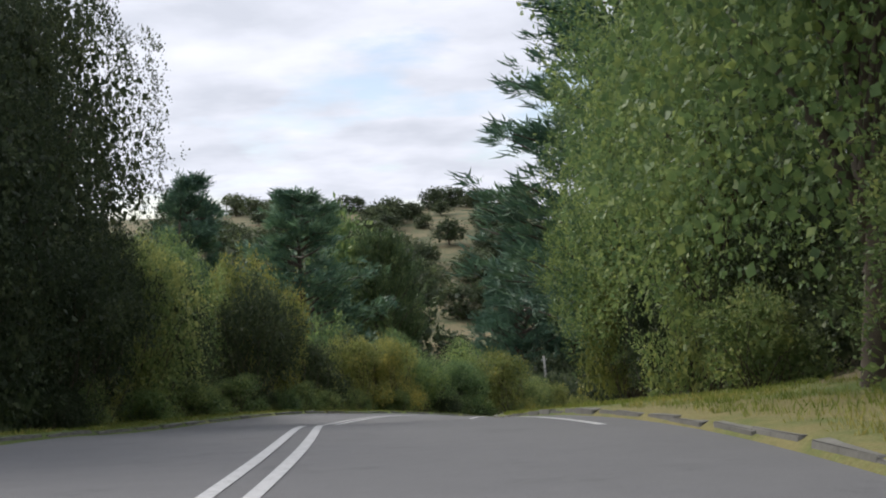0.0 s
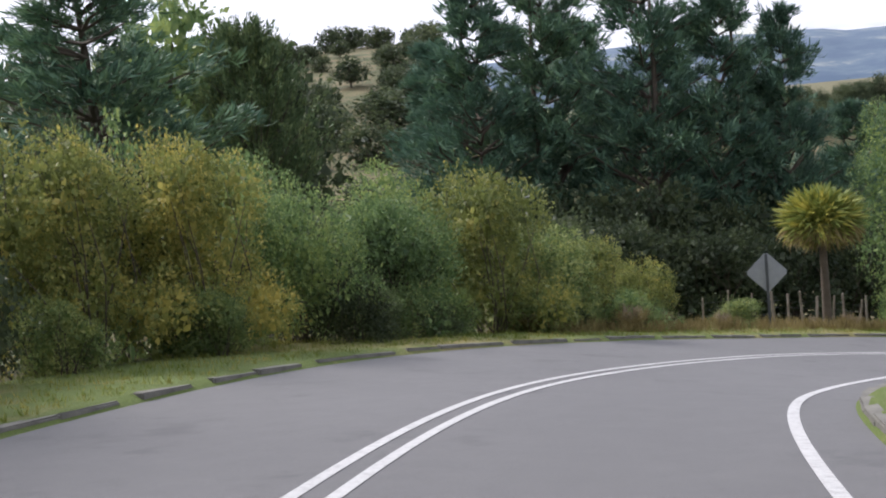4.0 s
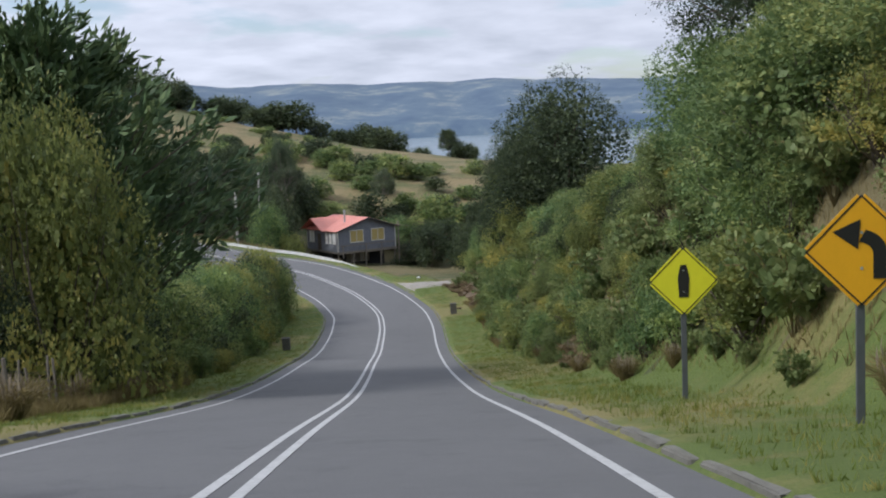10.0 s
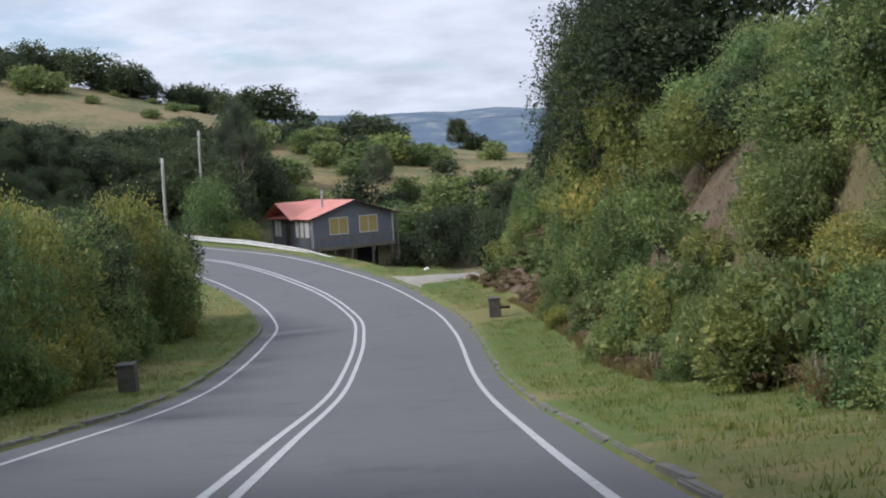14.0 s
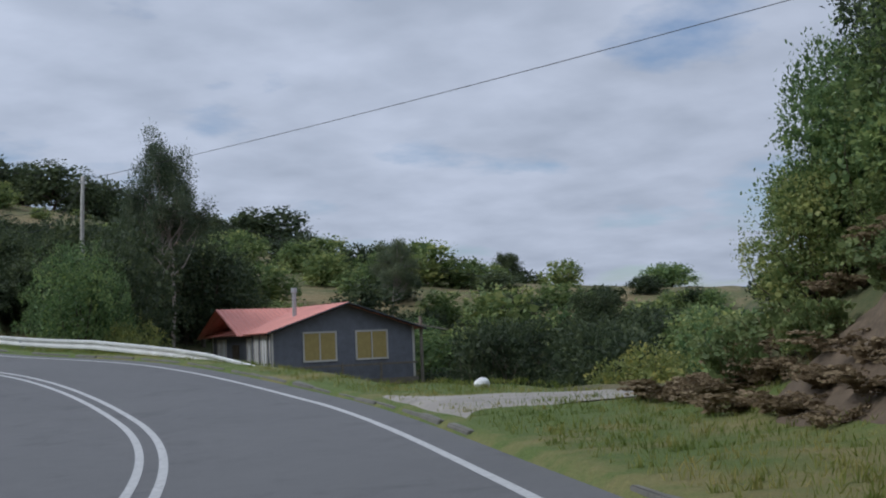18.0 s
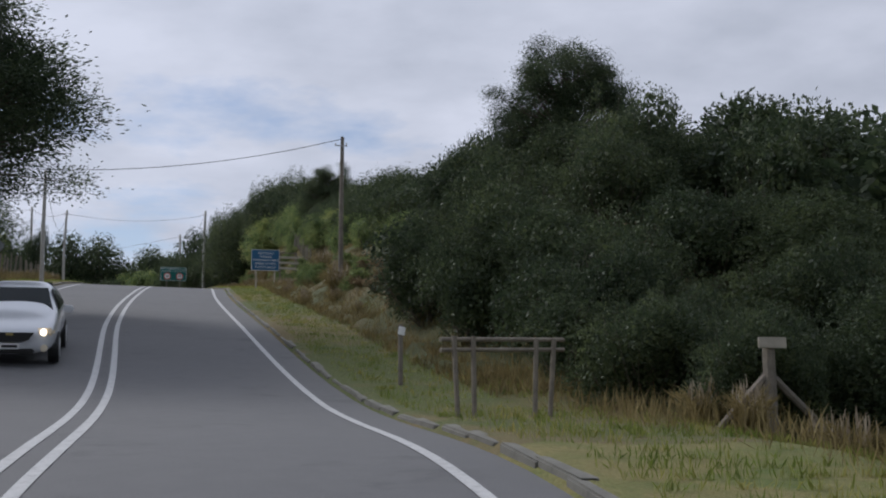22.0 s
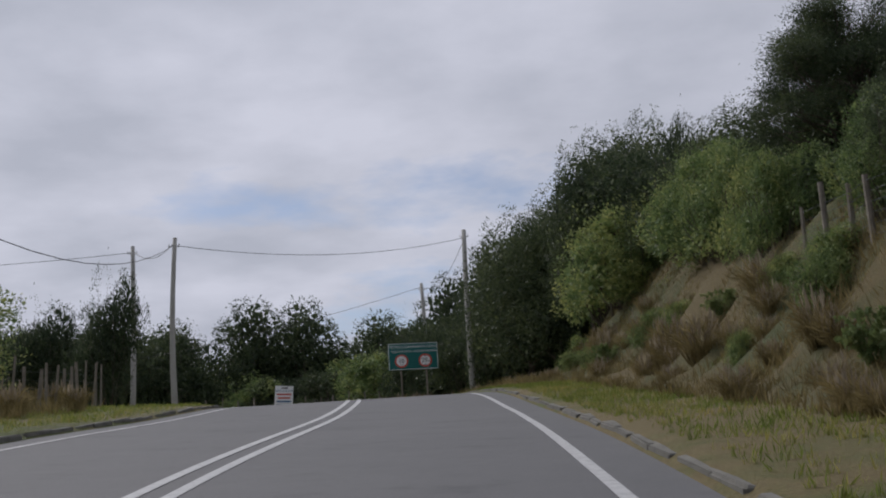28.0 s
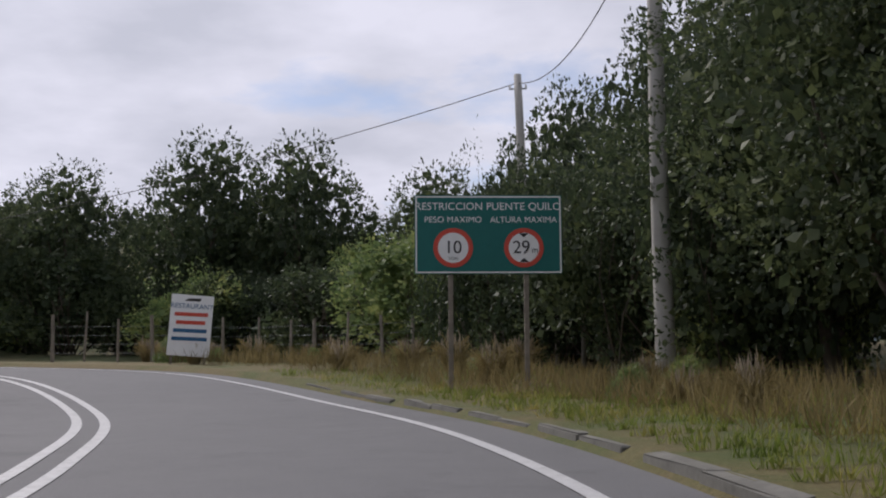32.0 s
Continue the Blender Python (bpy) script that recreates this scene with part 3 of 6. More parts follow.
def grow_round(root, rng, h, wide, trunk_h, lobes_n, count, size, mat, bark, low=-0.5):
    lobes = []
    ch = h - trunk_h
    for k in range(lobes_n):
        u = k / max(1, lobes_n - 1)
        zc = trunk_h + ch * (0.16 + 0.70 * u)
        ring = wide * (0.62 * math.sqrt(max(0.05, 1 - (2 * u - 0.75) ** 2 * 0.8))) * rng.uniform(0.7, 1.15)
        t = k * 2.4 + rng.uniform(-0.4, 0.4)
        r = ch * rng.uniform(0.17, 0.27)
        lobes.append(((math.cos(t) * ring * (1 - 0.6 * (u > 0.93)), math.sin(t) * ring * (1 - 0.6 * (u > 0.93)), zc), (r * rng.uniform(0.95, 1.4), r * rng.uniform(0.95, 1.4), r)))
    lobes.append(((0, 0, trunk_h + ch * 0.48), (wide * 0.55, wide * 0.55, ch * 0.40)))
    v, ex = lobed_crown(rng, lobes, count, size, low=low)
    limbs = [limb(rng, (0, 0, -0.6), (rng.normal(0, .2), rng.normal(0, .2), h * 0.72), h * 0.022, h * 0.006, 0.04, 7)]
    for (c, r) in lobes[::2]:
        limbs.append(limb(rng, (0, 0, max(0.3, c[2] * 0.45)), c, h * 0.010, h * 0.003, 0.08, 4))
    limb_mesh("trunk", limbs, bark, root)
    leaf_mesh("crown", v, mat, root, extra=ex)


def grow_bush(root, rng, h, wide, lobes_n, count, size, mat, flowers=False):
    lobes = [((0, 0, h * 0.34), (wide * 0.55, wide * 0.55, h * 0.36))]
    for k in range(lobes_n):
        t = k * 2.4 + rng.uniform(-0.5, 0.5)
        u = rng.random()
        ring = wide * rng.uniform(0.30, 0.85) * math.sqrt(1 - 0.75 * u)
        r = h * rng.uniform(0.12, 0.30)
        lobes.append(((math.cos(t) * ring, math.sin(t) * ring, h * (0.13 + 0.72 * u)), (r * rng.uniform(0.9, 1.4), r * rng.uniform(0.9, 1.4), r)))
    v, ex = lobed_crown(rng, lobes, count, size, low=-0.75)
    shoots = sphere_points(rng, 60)
    shoots = shoots[shoots[:, 2] > 0.1] * np.array((wide * 0.8, wide * 0.8, h * 0.62)) + np.array((0, 0, h * 0.34))
    limb_mesh("stem", [limb(rng, (rng.normal(0, .15), rng.normal(0, .15), -0.4), p, 0.03, 0.006, 0.1, 4) for p in shoots], M_BARK, root, 4)
    tips = np.repeat(shoots * np.array((1.08, 1.08, 1.06)), 22, 0) + rng.normal(0, 0.15, (len(shoots) * 22, 3)) * np.array((1, 1, 1.8))
    v = np.concatenate([v, blades(rng, tips, np.tile((0, 0, 1.0), (len(tips), 1)), size, 0.5, 0.7)])
    leaf_mesh("foliage", v, mat, root, extra=ex)


def grow_pine(root, rng, h):
    limbs = [limb(rng, (0, 0, -0.6), (rng.normal(0, .2), rng.normal(0, .2), h), h * 0.018, 0.03, 0.02, 8)]
    pts, dirs = [], []
    z = h * 0.10
    while z < h * 0.98:
        u = z / h
        reach = h * 0.25 * (1 - u) ** 0.7 + 0.40
        for k in range(5):
            t = rng.uniform(0, 2 * math.pi)
            ln = reach * rng.uniform(0.6, 1.15)
            tip = np.array((math.cos(t) * ln, math.sin(t) * ln, z + ln * rng.uniform(0.25, 0.75)))
            limbs.append(limb(rng, (0, 0, z), tip, 0.05 + 0.05 * (1 - u), 0.015, 0.06, 4))
            for m in range(int(10 + 14 * (1 - u))):
                q = rng.uniform(0.3, 1.05)
                c = np.array((0, 0, z)) * (1 - q) + tip * q + rng.normal(0, 0.13 + 0.06 * ln * q * 0.5, 3)
                out = np.array((math.cos(t), math.sin(t), 0.9))
                pts.append(c + rng.normal(0, 0.07, (13, 3)))
                dirs.append(np.tile(out, (13, 1)))
        z += h * 0.033 * rng.uniform(0.8, 1.25)
    limb_mesh("trunk", limbs, M_BARK, root, 5)
    p, d = np.concatenate(pts), np.concatenate(dirs)
    leaf_mesh("crown", blades(rng, p, d, 0.46, 0.13, 0.6), M_PINE, root)


def grow_cypress(root, rng, h):
    limbs = [limb(rng, (0, 0, -0.6), (0.2, 0.1, h * 0.9), h * 0.03, 0.04, 0.03, 7)]
    pts, dirs = [], []
    for k in range(150):
        u = rng.random() ** 0.8
        z = h * (0.06 + 0.78 * u)
        t = rng.uniform(0, 2 * math.pi)
        ln = h * (0.46 * (1 - u) ** 0.7 + 0.10) * rng.uniform(0.65, 1.15)
        tip = np.array((math.cos(t) * ln, math.sin(t) * ln, z + ln * rng.uniform(0.35, 0.75)))
        limbs.append(limb(rng, (0, 0, z * 0.9), tip, 0.06, 0.012, 0.05, 4))
        for q in np.linspace(0.3, 1.04, 22):
            c = np.array((0, 0, z * 0.9)) * (1 - q) + tip * q
            out = np.array((math.cos(t), math.sin(t), 0.75))
            pts.append(c + rng.normal(0, 0.15 + 0.16 * (1.1 - q), (9, 3)))
            dirs.append(np.tile(out, (9, 1)))
    limb_mesh("trunk", limbs, M_BARK, root, 5)
    leaf_mesh("crown", blades(rng, np.concatenate(pts), np.concatenate(dirs), 0.34, 0.28, 0.45), M_CYPRESS, root)


def grow_airy(root, rng, h, mat, bark, limb_n, per, size, wide=0.36, start=0.35):
    """Open crown: bent limbs that end in separate leaf clumps."""
    top = np.array((rng.normal(0, 0.4), rng.normal(0, 0.4), h * 0.85))
    limbs = [limb(rng, (0, 0, -0.6), top, h * 0.02, h * 0.006, 0.06, 7)]
    pts, dirs = [], []
    for k in range(limb_n):
        u = (k + 0.5) / limb_n
        z = h * (start + (0.80 - start) * u)
        t = k * 2.4 + rng.uniform(-0.5, 0.5)
        ln = h * wide * rng.uniform(0.5, 1.05) * (1.05 - 0.6 * u)
        tip = np.array((math.cos(t) * ln, math.sin(t) * ln, z + h * rng.uniform(0.04, 0.20)))
        root_p = top * (z / (h * 0.85)) * np.array((1, 1, 0.85))
        limbs.append(limb(rng, root_p, tip, h * 0.008, h * 0.002, 0.10, 5))
        for m in range(5):
            c = tip + rng.normal(0, h * 0.045, 3)
            limbs.append(limb(rng, root_p * 0.4 + tip * 0.6, c, h * 0.003, h * 0.001, 0.08, 3))
            p = c + rng.normal(0, 1, (per, 3)) * np.array((h * 0.032, h * 0.032, h * 0.022))
            pts.append(p)
            dirs.append((p - c) / (h * 0.04) + np.array((0, 0, 0.2)))
    limb_mesh("trunk", limbs, bark, root, 6)
    leaf_mesh("crown", blades(rng, np.concatenate(pts), np.concatenate(dirs), size, 0.4, 0.7), mat, root)


def grow_cordyline(root, rng, h):
    """A bare trunk that forks low under the crown; heads of sword leaves, the lower ones hanging."""
    limbs = [limb(rng, (0, 0, -0.5), (0.05, 0, h * 0.74), 0.15, 0.10, 0.015, 6), limb(rng, (0.0, 0, h * 0.50), (-0.75, 0.2, h * 0.60), 0.10, 0.08, 0.05, 4)]
    heads = [((0.1, 0, h * 0.78), 1.18, 1500), ((-0.85, 0.2, h * 0.63), 0.72, 520), ((0.6, -0.3, h * 0.74), 0.80, 520)]
    out, hang = [], []
    for c, r, n in heads:
        d = sphere_points(rng, n)
        d = d[d[:, 2] > -0.55]
        k = len(d)
        base = np.array(c) + d * r * 0.15
        fall = np.clip(0.5 - d[:, 2], 0, 1)[:, None] * np.array((0, 0, -0.55))
        out.append(blades(rng, base, d + np.array((0, 0, 0.12)), r * 0.62, 0.09, 0.08))
        out.append(blades(rng, base + d * r * 0.50, d + fall, r * 0.52, 0.12, 0.10))
        low = d[(d[:, 2] < 0.05)]
        hang.append(blades(rng, np.array(c) + low * r * 0.75, low * 0.5 + np.array((0, 0, -1.1)), r * 0.62, 0.07, 0.16))
    limb_mesh("trunk", limbs, M_BARK, root, 8)
    leaf_mesh("crown", np.concatenate(out), M_CORD, root, "yellow-green sword leaves")
    leaf_mesh("dead_leaves", np.concatenate(hang), M_DRY, root, "hanging dry grey-brown leaves")


def grow_tussock(root, rng):
    """A clump of long dry grass: arching blades and upright plumes."""
    n = 420
    t = rng.uniform(0, 2 * math.pi, n)
    way = np.stack([np.cos(t), np.sin(t), np.zeros(n)], 1)
    base = way * rng.uniform(0, 0.16, n)[:, None]
    rise = np.array((0, 0, 1.0)) * rng.uniform(0.6, 1.5, n)[:, None]
    low = blades(rng, base, way * 0.45 + rise, 0.52, 0.045, 0.10)
    tips = low.reshape(-1, 4, 3)[:, 2]
    high = blades(rng, tips, way * 0.75 + rise * 0.35, 0.40, 0.04, 0.15)
    plume = blades(rng, tips[::7] + np.array((0, 0, 0.06)), np.tile((0, 0, 1.0), (len(tips[::7]), 1)), 0.30, 0.16, 0.18)
    leaf_mesh("tuft", np.concatenate([low, high]), M_DRY, root)
    leaf_mesh("seed_head", plume, M_PLUME, root, "pale feathery seed heads")


def grow_fern(root, rng, mat=M_LEAF_LIGHT):
    """Arching fronds of bracken with paired leaflets."""
    pts, dirs, stems = [], [], []
    for k in range(22):
        t = rng.uniform(0, 2 * math.pi)
        ln, lift = rng.uniform(0.6, 1.15), rng.uniform(0.7, 1.3)
        way, side = np.array((math.cos(t), math.sin(t), 0)), np.array((-math.sin(t), math.cos(t), 0))
        line = [way * ln * u + np.array((0, 0, lift * (1.5 * u - 0.85 * u * u))) for u in np.linspace(0, 1, 9)]
        stems.append([(tuple(q), 0.008) for q in line[::2]])
        for i, q in enumerate(line[2:]):
            for sd in (-1, 1):
                for m in range(4):
                    reach = 0.30 * (1 - i / 8) * (m + 0.5) / 4
                    pts.append(q + side * sd * reach)
                    dirs.append(side * sd + way * 0.5 + np.array((0, 0, 0.1)))
    if mat is not M_DEAD:
        limb_mesh("stem", stems, M_DRY, root, 3)
    leaf_mesh("fronds", blades(rng, np.array(pts), np.array(dirs), 0.15, 0.5, 0.25), mat, root)


KINDS = {
    "broadleaf": ("tree", "broadleaf_tree", "dense dark green broadleaf tree with a rounded crown", lambda r, g, lod: grow_round(r, g, 9, 3.4, 1.0, 18, 9500*lod, 0.215/lod**0.5, M_LEAF_DARK, M_BARK)),
    "broadleaf_b": ("tree", "broadleaf_tree", "dense green broadleaf tree with an uneven crown", lambda r, g, lod: grow_round(r, g, 9, 3.8, 0.9, 18, 9000*lod, 0.22/lod**0.5, M_LEAF, M_BARK)),
    "tall_tree": ("tree", "tall_tree", "tall leafy green roadside tree with a deep ragged crown", lambda r, g, lod: grow_round(r, g, 13, 3.9, 1.0, 26, 27000*lod, 0.195/lod**0.5, M_LEAF_DARK, M_BARK, -0.8)),
    "roadside_tree": ("tree", "roadside_tree", "tall leafy tree whose branches hang over the road edge", lambda r, g, lod: grow_round(r, g, 13, 4.6, 1.6, 26, 26000*lod, 0.18/lod**0.5, M_LEAF, M_BARK, -0.8)),
    "pale_tree": ("tree", "leafy_tree", "light green leafy tree with an open pointed crown", lambda r, g, lod: grow_round(r, g, 9, 2.3, 0.3, 20, 12000*lod, 0.18/lod**0.5, M_LEAF, M_BARK, -0.7)),
    "pine": ("tree", "pine_tree", "dark blue-green pine with upturned needle tufts", lambda r, g, lod: grow_pine(r, g, 15)),
    "cypress": ("tree", "cypress_tree", "dark cypress with upswept feathery branches", lambda r, g, lod: grow_cypress(r, g, 10)),
    "eucalyptus": ("tree", "eucalyptus_tree", "slender eucalyptus with airy grey-green leaf clumps", lambda r, g, lod: grow_airy(r, g, 10, M_EUCA, M_BARK_PALE, 26, 260, 0.15, 0.30, 0.45)),
    "myrtle": ("tree", "myrtle_tree", "dark open-crowned tree with clumped foliage on bare limbs", lambda r, g, lod: grow_airy(r, g, 9, M_LEAF_DARK, M_BARK, 52, 620 if lod > 2 else 160 if lod > 1 else 80, 0.085 if lod > 2 else 0.15 if lod > 1 else 0.24, 0.40, 0.30)),
    "cordyline": ("tree", "cabbage_tree", "cabbage tree with a mop of yellow-green sword leaves", lambda r, g, lod: grow_cordyline(r, g, 6)),
    "bush": ("bush", "bush", "leafy green roadside bush with ragged shoots", lambda r, g, lod: grow_bush(r, g, 4, 2.5, 13, 4200*lod, 0.175/lod**0.5, M_LEAF_BUSH)),
    "bush_b": ("bush", "bush", "leafy green roadside bush with ragged shoots", lambda r, g, lod: grow_bush(r, g, 4, 2.8, 15, 4200*lod, 0.175/lod**0.5, M_LEAF)),
    "gold_bush": ("bush", "golden_bush", "yellow-green bush with bright leaf tips", lambda r, g, lod: grow_bush(r, g, 4, 2.5, 13, 4200*lod, 0.17/lod**0.5, M_LEAF_GOLD)),
    "dark_bush": ("bush", "dark_bush", "dense dark green bush reaching the ground", lambda r, g, lod: grow_bush(r, g, 4, 2.7, 14, 4200*lod, 0.175/lod**0.5, M_LEAF_DARK)),
    "shrub": ("shrub", "shrub", "low scrubby shrub on the bank", lambda r, g, lod: grow_bush(r, g, 2.0, 1.35, 9, 2000*lod, 0.135/lod**0.5, M_LEAF_BUSH)),
    "shrub_b": ("shrub", "shrub", "low dark scrubby shrub on the bank", lambda r, g, lod: grow_bush(r, g, 2.0, 1.5, 9, 2000*lod, 0.135/lod**0.5, M_LEAF)),
    "tussock": ("grass clump", "grass_tussock", "clump of tall dry grass with pale seed heads", lambda r, g, lod: grow_tussock(r, g)),
    "fern": ("fern", "bracken_fern", "clump of arching green bracken on the bank", lambda r, g, lod: grow_fern(r, g)),
    "dead_fern": ("fern", "dead_bracken", "clump of brown dead bracken hanging on the cut bank", lambda r, g, lod: grow_fern(r, g, M_DEAD)),
    "pale_bush": ("bush", "leafy_bush", "light green leafy bush with upright shoots", lambda r, g, lod: grow_bush(r, g, 4, 2.4, 13, 4200*lod, 0.17/lod**0.5, M_LEAF_LIGHT)),
    "scrub_gold": ("shrub", "shrub", "low yellowing shrub on the bank", lambda r, g, lod: grow_bush(r, g, 2.0, 1.4, 9, 2000*lod, 0.135/lod**0.5, M_LEAF_GOLD)),
}
PROTO = {}
plant_rng = np.random.default_rng(11)
LEAVES = {"far": 0.35, "mid": 1.2, "near": 3.4}


def plant(kind, x, y, high, wide):
    """One plant of a kind at x, y on the ground, that high and that wide."""
    (i,), (d,) = nearest([x], [y])
    if kind in ("broadleaf", "bush", "shrub") and y < 125 and plant_rng.random() < 0.4:      # lighter variants only below y 125; beyond, dull light is put into darker leaves
        kind += "_b"
    cat, name, label, grow = KINDS[kind]
    m = pose(x, y, gz(x, y) - 0.1, plant_rng.normal(0, 1.5), plant_rng.normal(0, 1.5), plant_rng.uniform(0, 360))
    size = "far" if abs(d) > 40 else "near" if abs(d) < 14 else "mid"
    key = kind + size
    if key not in PROTO:
        if size == "far" and name == "broadleaf_tree":
            name, label = "hillside_tree", label + " on the hillside"
        if size != "near" and cat == "bush":
            name, label = {"mid": "thicket_bush", "far": "hillside_bush"}[size], label.replace("roadside ", "") + {"mid": " in a thicket", "far": " on the hillside"}[size]
        root = thing(name, m, label, cat, cat + {"near": "s along the road", "mid": "s behind the verge", "far": "s on the hills"}[size])
        grow(root, np.random.default_rng(len(PROTO) + 3), LEAVES[size])
        leafy = [c for c in root.children if c.name.split(".")[0] in ("crown", "foliage", "fronds", "tuft")][0].data
        co = np.empty(len(leafy.vertices) * 3)
        leafy.vertices.foreach_get("co", co)
        co = co.reshape(-1, 3)
        PROTO[key] = root, np.percentile(np.hypot(co[:, 0], co[:, 1]), 94), np.percentile(co[:, 2], 99)
    else:
        root = copy_thing(PROTO[key][0], m)
    k = wide / 2 / PROTO[key][1]
    root.matrix_basis = m @ Matrix.Diagonal((k, k, high / PROTO[key][2], 1))
    return root


def plants(rows):
    for kind, x, y, high, wide in rows:
        plant(kind, x, y, high, wide)


def plants_on(rows):
    """The same, by station and offset from the road."""
    for kind, s, d, high, wide in rows:
        x, y, _h = station(s, d)
        plant(kind, x, y, high, wide)


def hedge(n, s0, s1, d0, d1, kinds, heights, seed, wide=0.95):
    """Plants strewn along a strip of the roadside; heights: table of the tallest by station."""
    g = np.random.default_rng(seed)
    for k in range(n):
        s = s0 + (s1 - s0) * (k + g.uniform(0, 1)) / n
        x, y, _h = station(s, g.uniform(d0, d1))
        high = float(table(s, heights)) * g.uniform(0.62, 1.0)
        plant(kinds[int(g.integers(len(kinds)))], x, y, high, high * wide * g.uniform(0.9, 1.5))


def woods(n, x0, x1, y0, y1, kinds, h0, h1, seed, wide=1.2, clear=12):
    """Trees strewn over a piece of land away from the road."""
    g = np.random.default_rng(seed)
    for _ in range(n):
        x, y = g.uniform(x0, x1), g.uniform(y0, y1)
        high = g.uniform(h0, h1)
        kind = kinds[int(g.integers(len(kinds)))]
        if abs(nearest([x], [y])[1][0]) > clear:
            plant(kind, x, y, high, high * wide * g.uniform(0.85, 1.25))


# the start: tall trees on both sides
plants([
    ("tall_tree", -12.6, -14.0, 16, 8), ("tall_tree", -13.0, -21.0, 15, 8.5), ("tall_tree", -12.5, -28.0, 14, 8), ("tall_tree", -15.0, -9.0, 15, 8), ("dark_bush", -11.4, -13.0, 5.5, 4.4), ("dark_bush", -11.6, -22.0, 5, 4.6), ("dark_bush", -11.6, -26.5, 5, 4.6), ("dark_bush", -15.5, -17.0, 7, 7), ("dark_bush", -15.5, -11.0, 7, 7),
    ("bush", -11.2, -8.6, 6.2, 4.2), ("dark_bush", -11.4, -5.1, 6.4, 3.6), ("dark_bush", -12.8, -2.4, 7.2, 5), ("dark_bush", -11.0, -17.5, 5, 4.5),
    ("broadleaf", -12.9, 1.6, 8.2, 5.4), ("gold_bush", -10.9, 7.6, 7.8, 4.6), ("dark_bush", -9.8, 3.6, 6.2, 4.6), ("gold_bush", -9.6, 10.4, 6.4, 4),
    ("dark_bush", -8.3, 11.8, 4.6, 3.6), ("pine", -14.8, 13.0, 13.5, 6.5), ("gold_bush", -6.4, 14.6, 4.1, 3.8), ("gold_bush", -4.6, 16.8, 4.1, 3.6),
])
plants([
    ("bush", -2.9, 19.2, 3.4, 3.4), ("bush", -0.8, 22.2, 3.5, 3.8), ("gold_bush", 1.7, 25.2, 4.5, 4.4), ("bush", 3.5, 27.4, 3.2, 3.2),
    ("gold_bush", 5.2, 29.6, 2.9, 3.2), ("gold_bush", 7.1, 31.0, 2.3, 2.6), ("dark_bush", -7.5, 17.5, 5, 5), ("dark_bush", -3.0, 23.0, 4, 5),
    ("roadside_tree", 5.8, -20.5, 13, 6.4), ("roadside_tree", 5.4, -11.0, 11.5, 6.6), ("roadside_tree", 5.6, -31.5, 14, 9), ("tall_tree", 9.0, -27.0, 14, 9),
    ("tall_tree", 9.5, -15.0, 13, 8), ("pine", 6.0, -5.0, 16.5, 11), ("gold_bush", 4.9, -11.4, 5.4, 2.6), ("bush", 5.6, -19.6, 5.2, 2.8), ("dark_bush", 5.6, -14.6, 4.0, 3.0), ("dark_bush", 5.4, -9.0, 3.6, 3.2),
])
plants([
    ("dark_bush", 6.6, -17.0, 3.6, 3.6), ("dark_bush", 7.2, -23.0, 3.8, 4.2), ("dark_bush", 7.8, -29.0, 4.2, 4.2), ("dark_bush", 6.4, -13.2, 3.2, 3.4),
    ("shrub", 5.6, -25.5, 2.0, 2.4), ("bush", 6.4, -34.0, 3.6, 3.6), ("tall_tree", 10.0, -36.0, 13, 9), ("dark_bush", 9.5, -20.0, 5, 6),
])
hedge(30, 26, 80, -8.2, -6.8, ("shrub", "shrub", "dark_bush"), [(26, 1.8), (80, 1.4)], 37, 1.2)
# the valley north of the bend: dark pines, scrub, a wooded knoll and far fields
plants([
    ("pine", -14.5, 53.0, 21, 13), ("bush", -9.6, 32.0, 7.6, 5), ("pale_tree", -5.6, 37.4, 7.2, 4.6), ("pale_tree", -0.8, 38.2, 6.8, 4.2),
    ("dark_bush", -14.0, 28.0, 6.5, 7), ("dark_bush", -19.0, 40.0, 8, 9), ("dark_bush", -8.0, 47.0, 5.5, 7), ("bush", -2.5, 50.0, 4.5, 6),
    ("broadleaf", -27.0, 84.0, 18, 15), ("broadleaf", -15.0, 82.0, 19, 13), ("broadleaf", -8.0, 86.0, 14, 10), ("cypress", -9.5, 79.0, 16, 8),
    ("pine", 4.6, 58.0, 17.5, 8), ("pine", 9.0, 60.0, 20, 8.5), ("pine", 14.0, 57.5, 20.5, 8.5), ("pine", 18.0, 57.0, 18.5, 7.5),
])
plants([
    ("pine", 21.6, 56.8, 17.0, 6), ("pine", 3.5, 65.0, 16, 7.5), ("pine", 12.0, 66.5, 18, 8), ("dark_bush", 12.0, 52.5, 7, 8), ("dark_bush", 6.5, 53.5, 6.5, 8), ("dark_bush", 17.5, 53.0, 6.5, 7), ("pine", 50.5, 72.6, 21, 8),
    ("dark_bush", 6.0, 45.0, 5, 6), ("dark_bush", 10.0, 47.0, 5, 6), ("dark_bush", 14.5, 47.5, 5, 6), ("dark_bush", 18.5, 49.0, 5, 6),
    ("dark_bush", 23.0, 52.0, 6, 7), ("pine", 27.5, 62.0, 13, 6), ("broadleaf", 33.0, 63.0, 8, 8), ("pine", 37.0, 78.0, 17, 8),
    ("broadleaf", 40.0, 66.0, 8, 8), ("dark_bush", 46.0, 66.0, 6, 7), ("gold_bush", 66.0, 88.0, 9, 5.5), ("broadleaf", 72.0, 84.0, 7, 8),
])
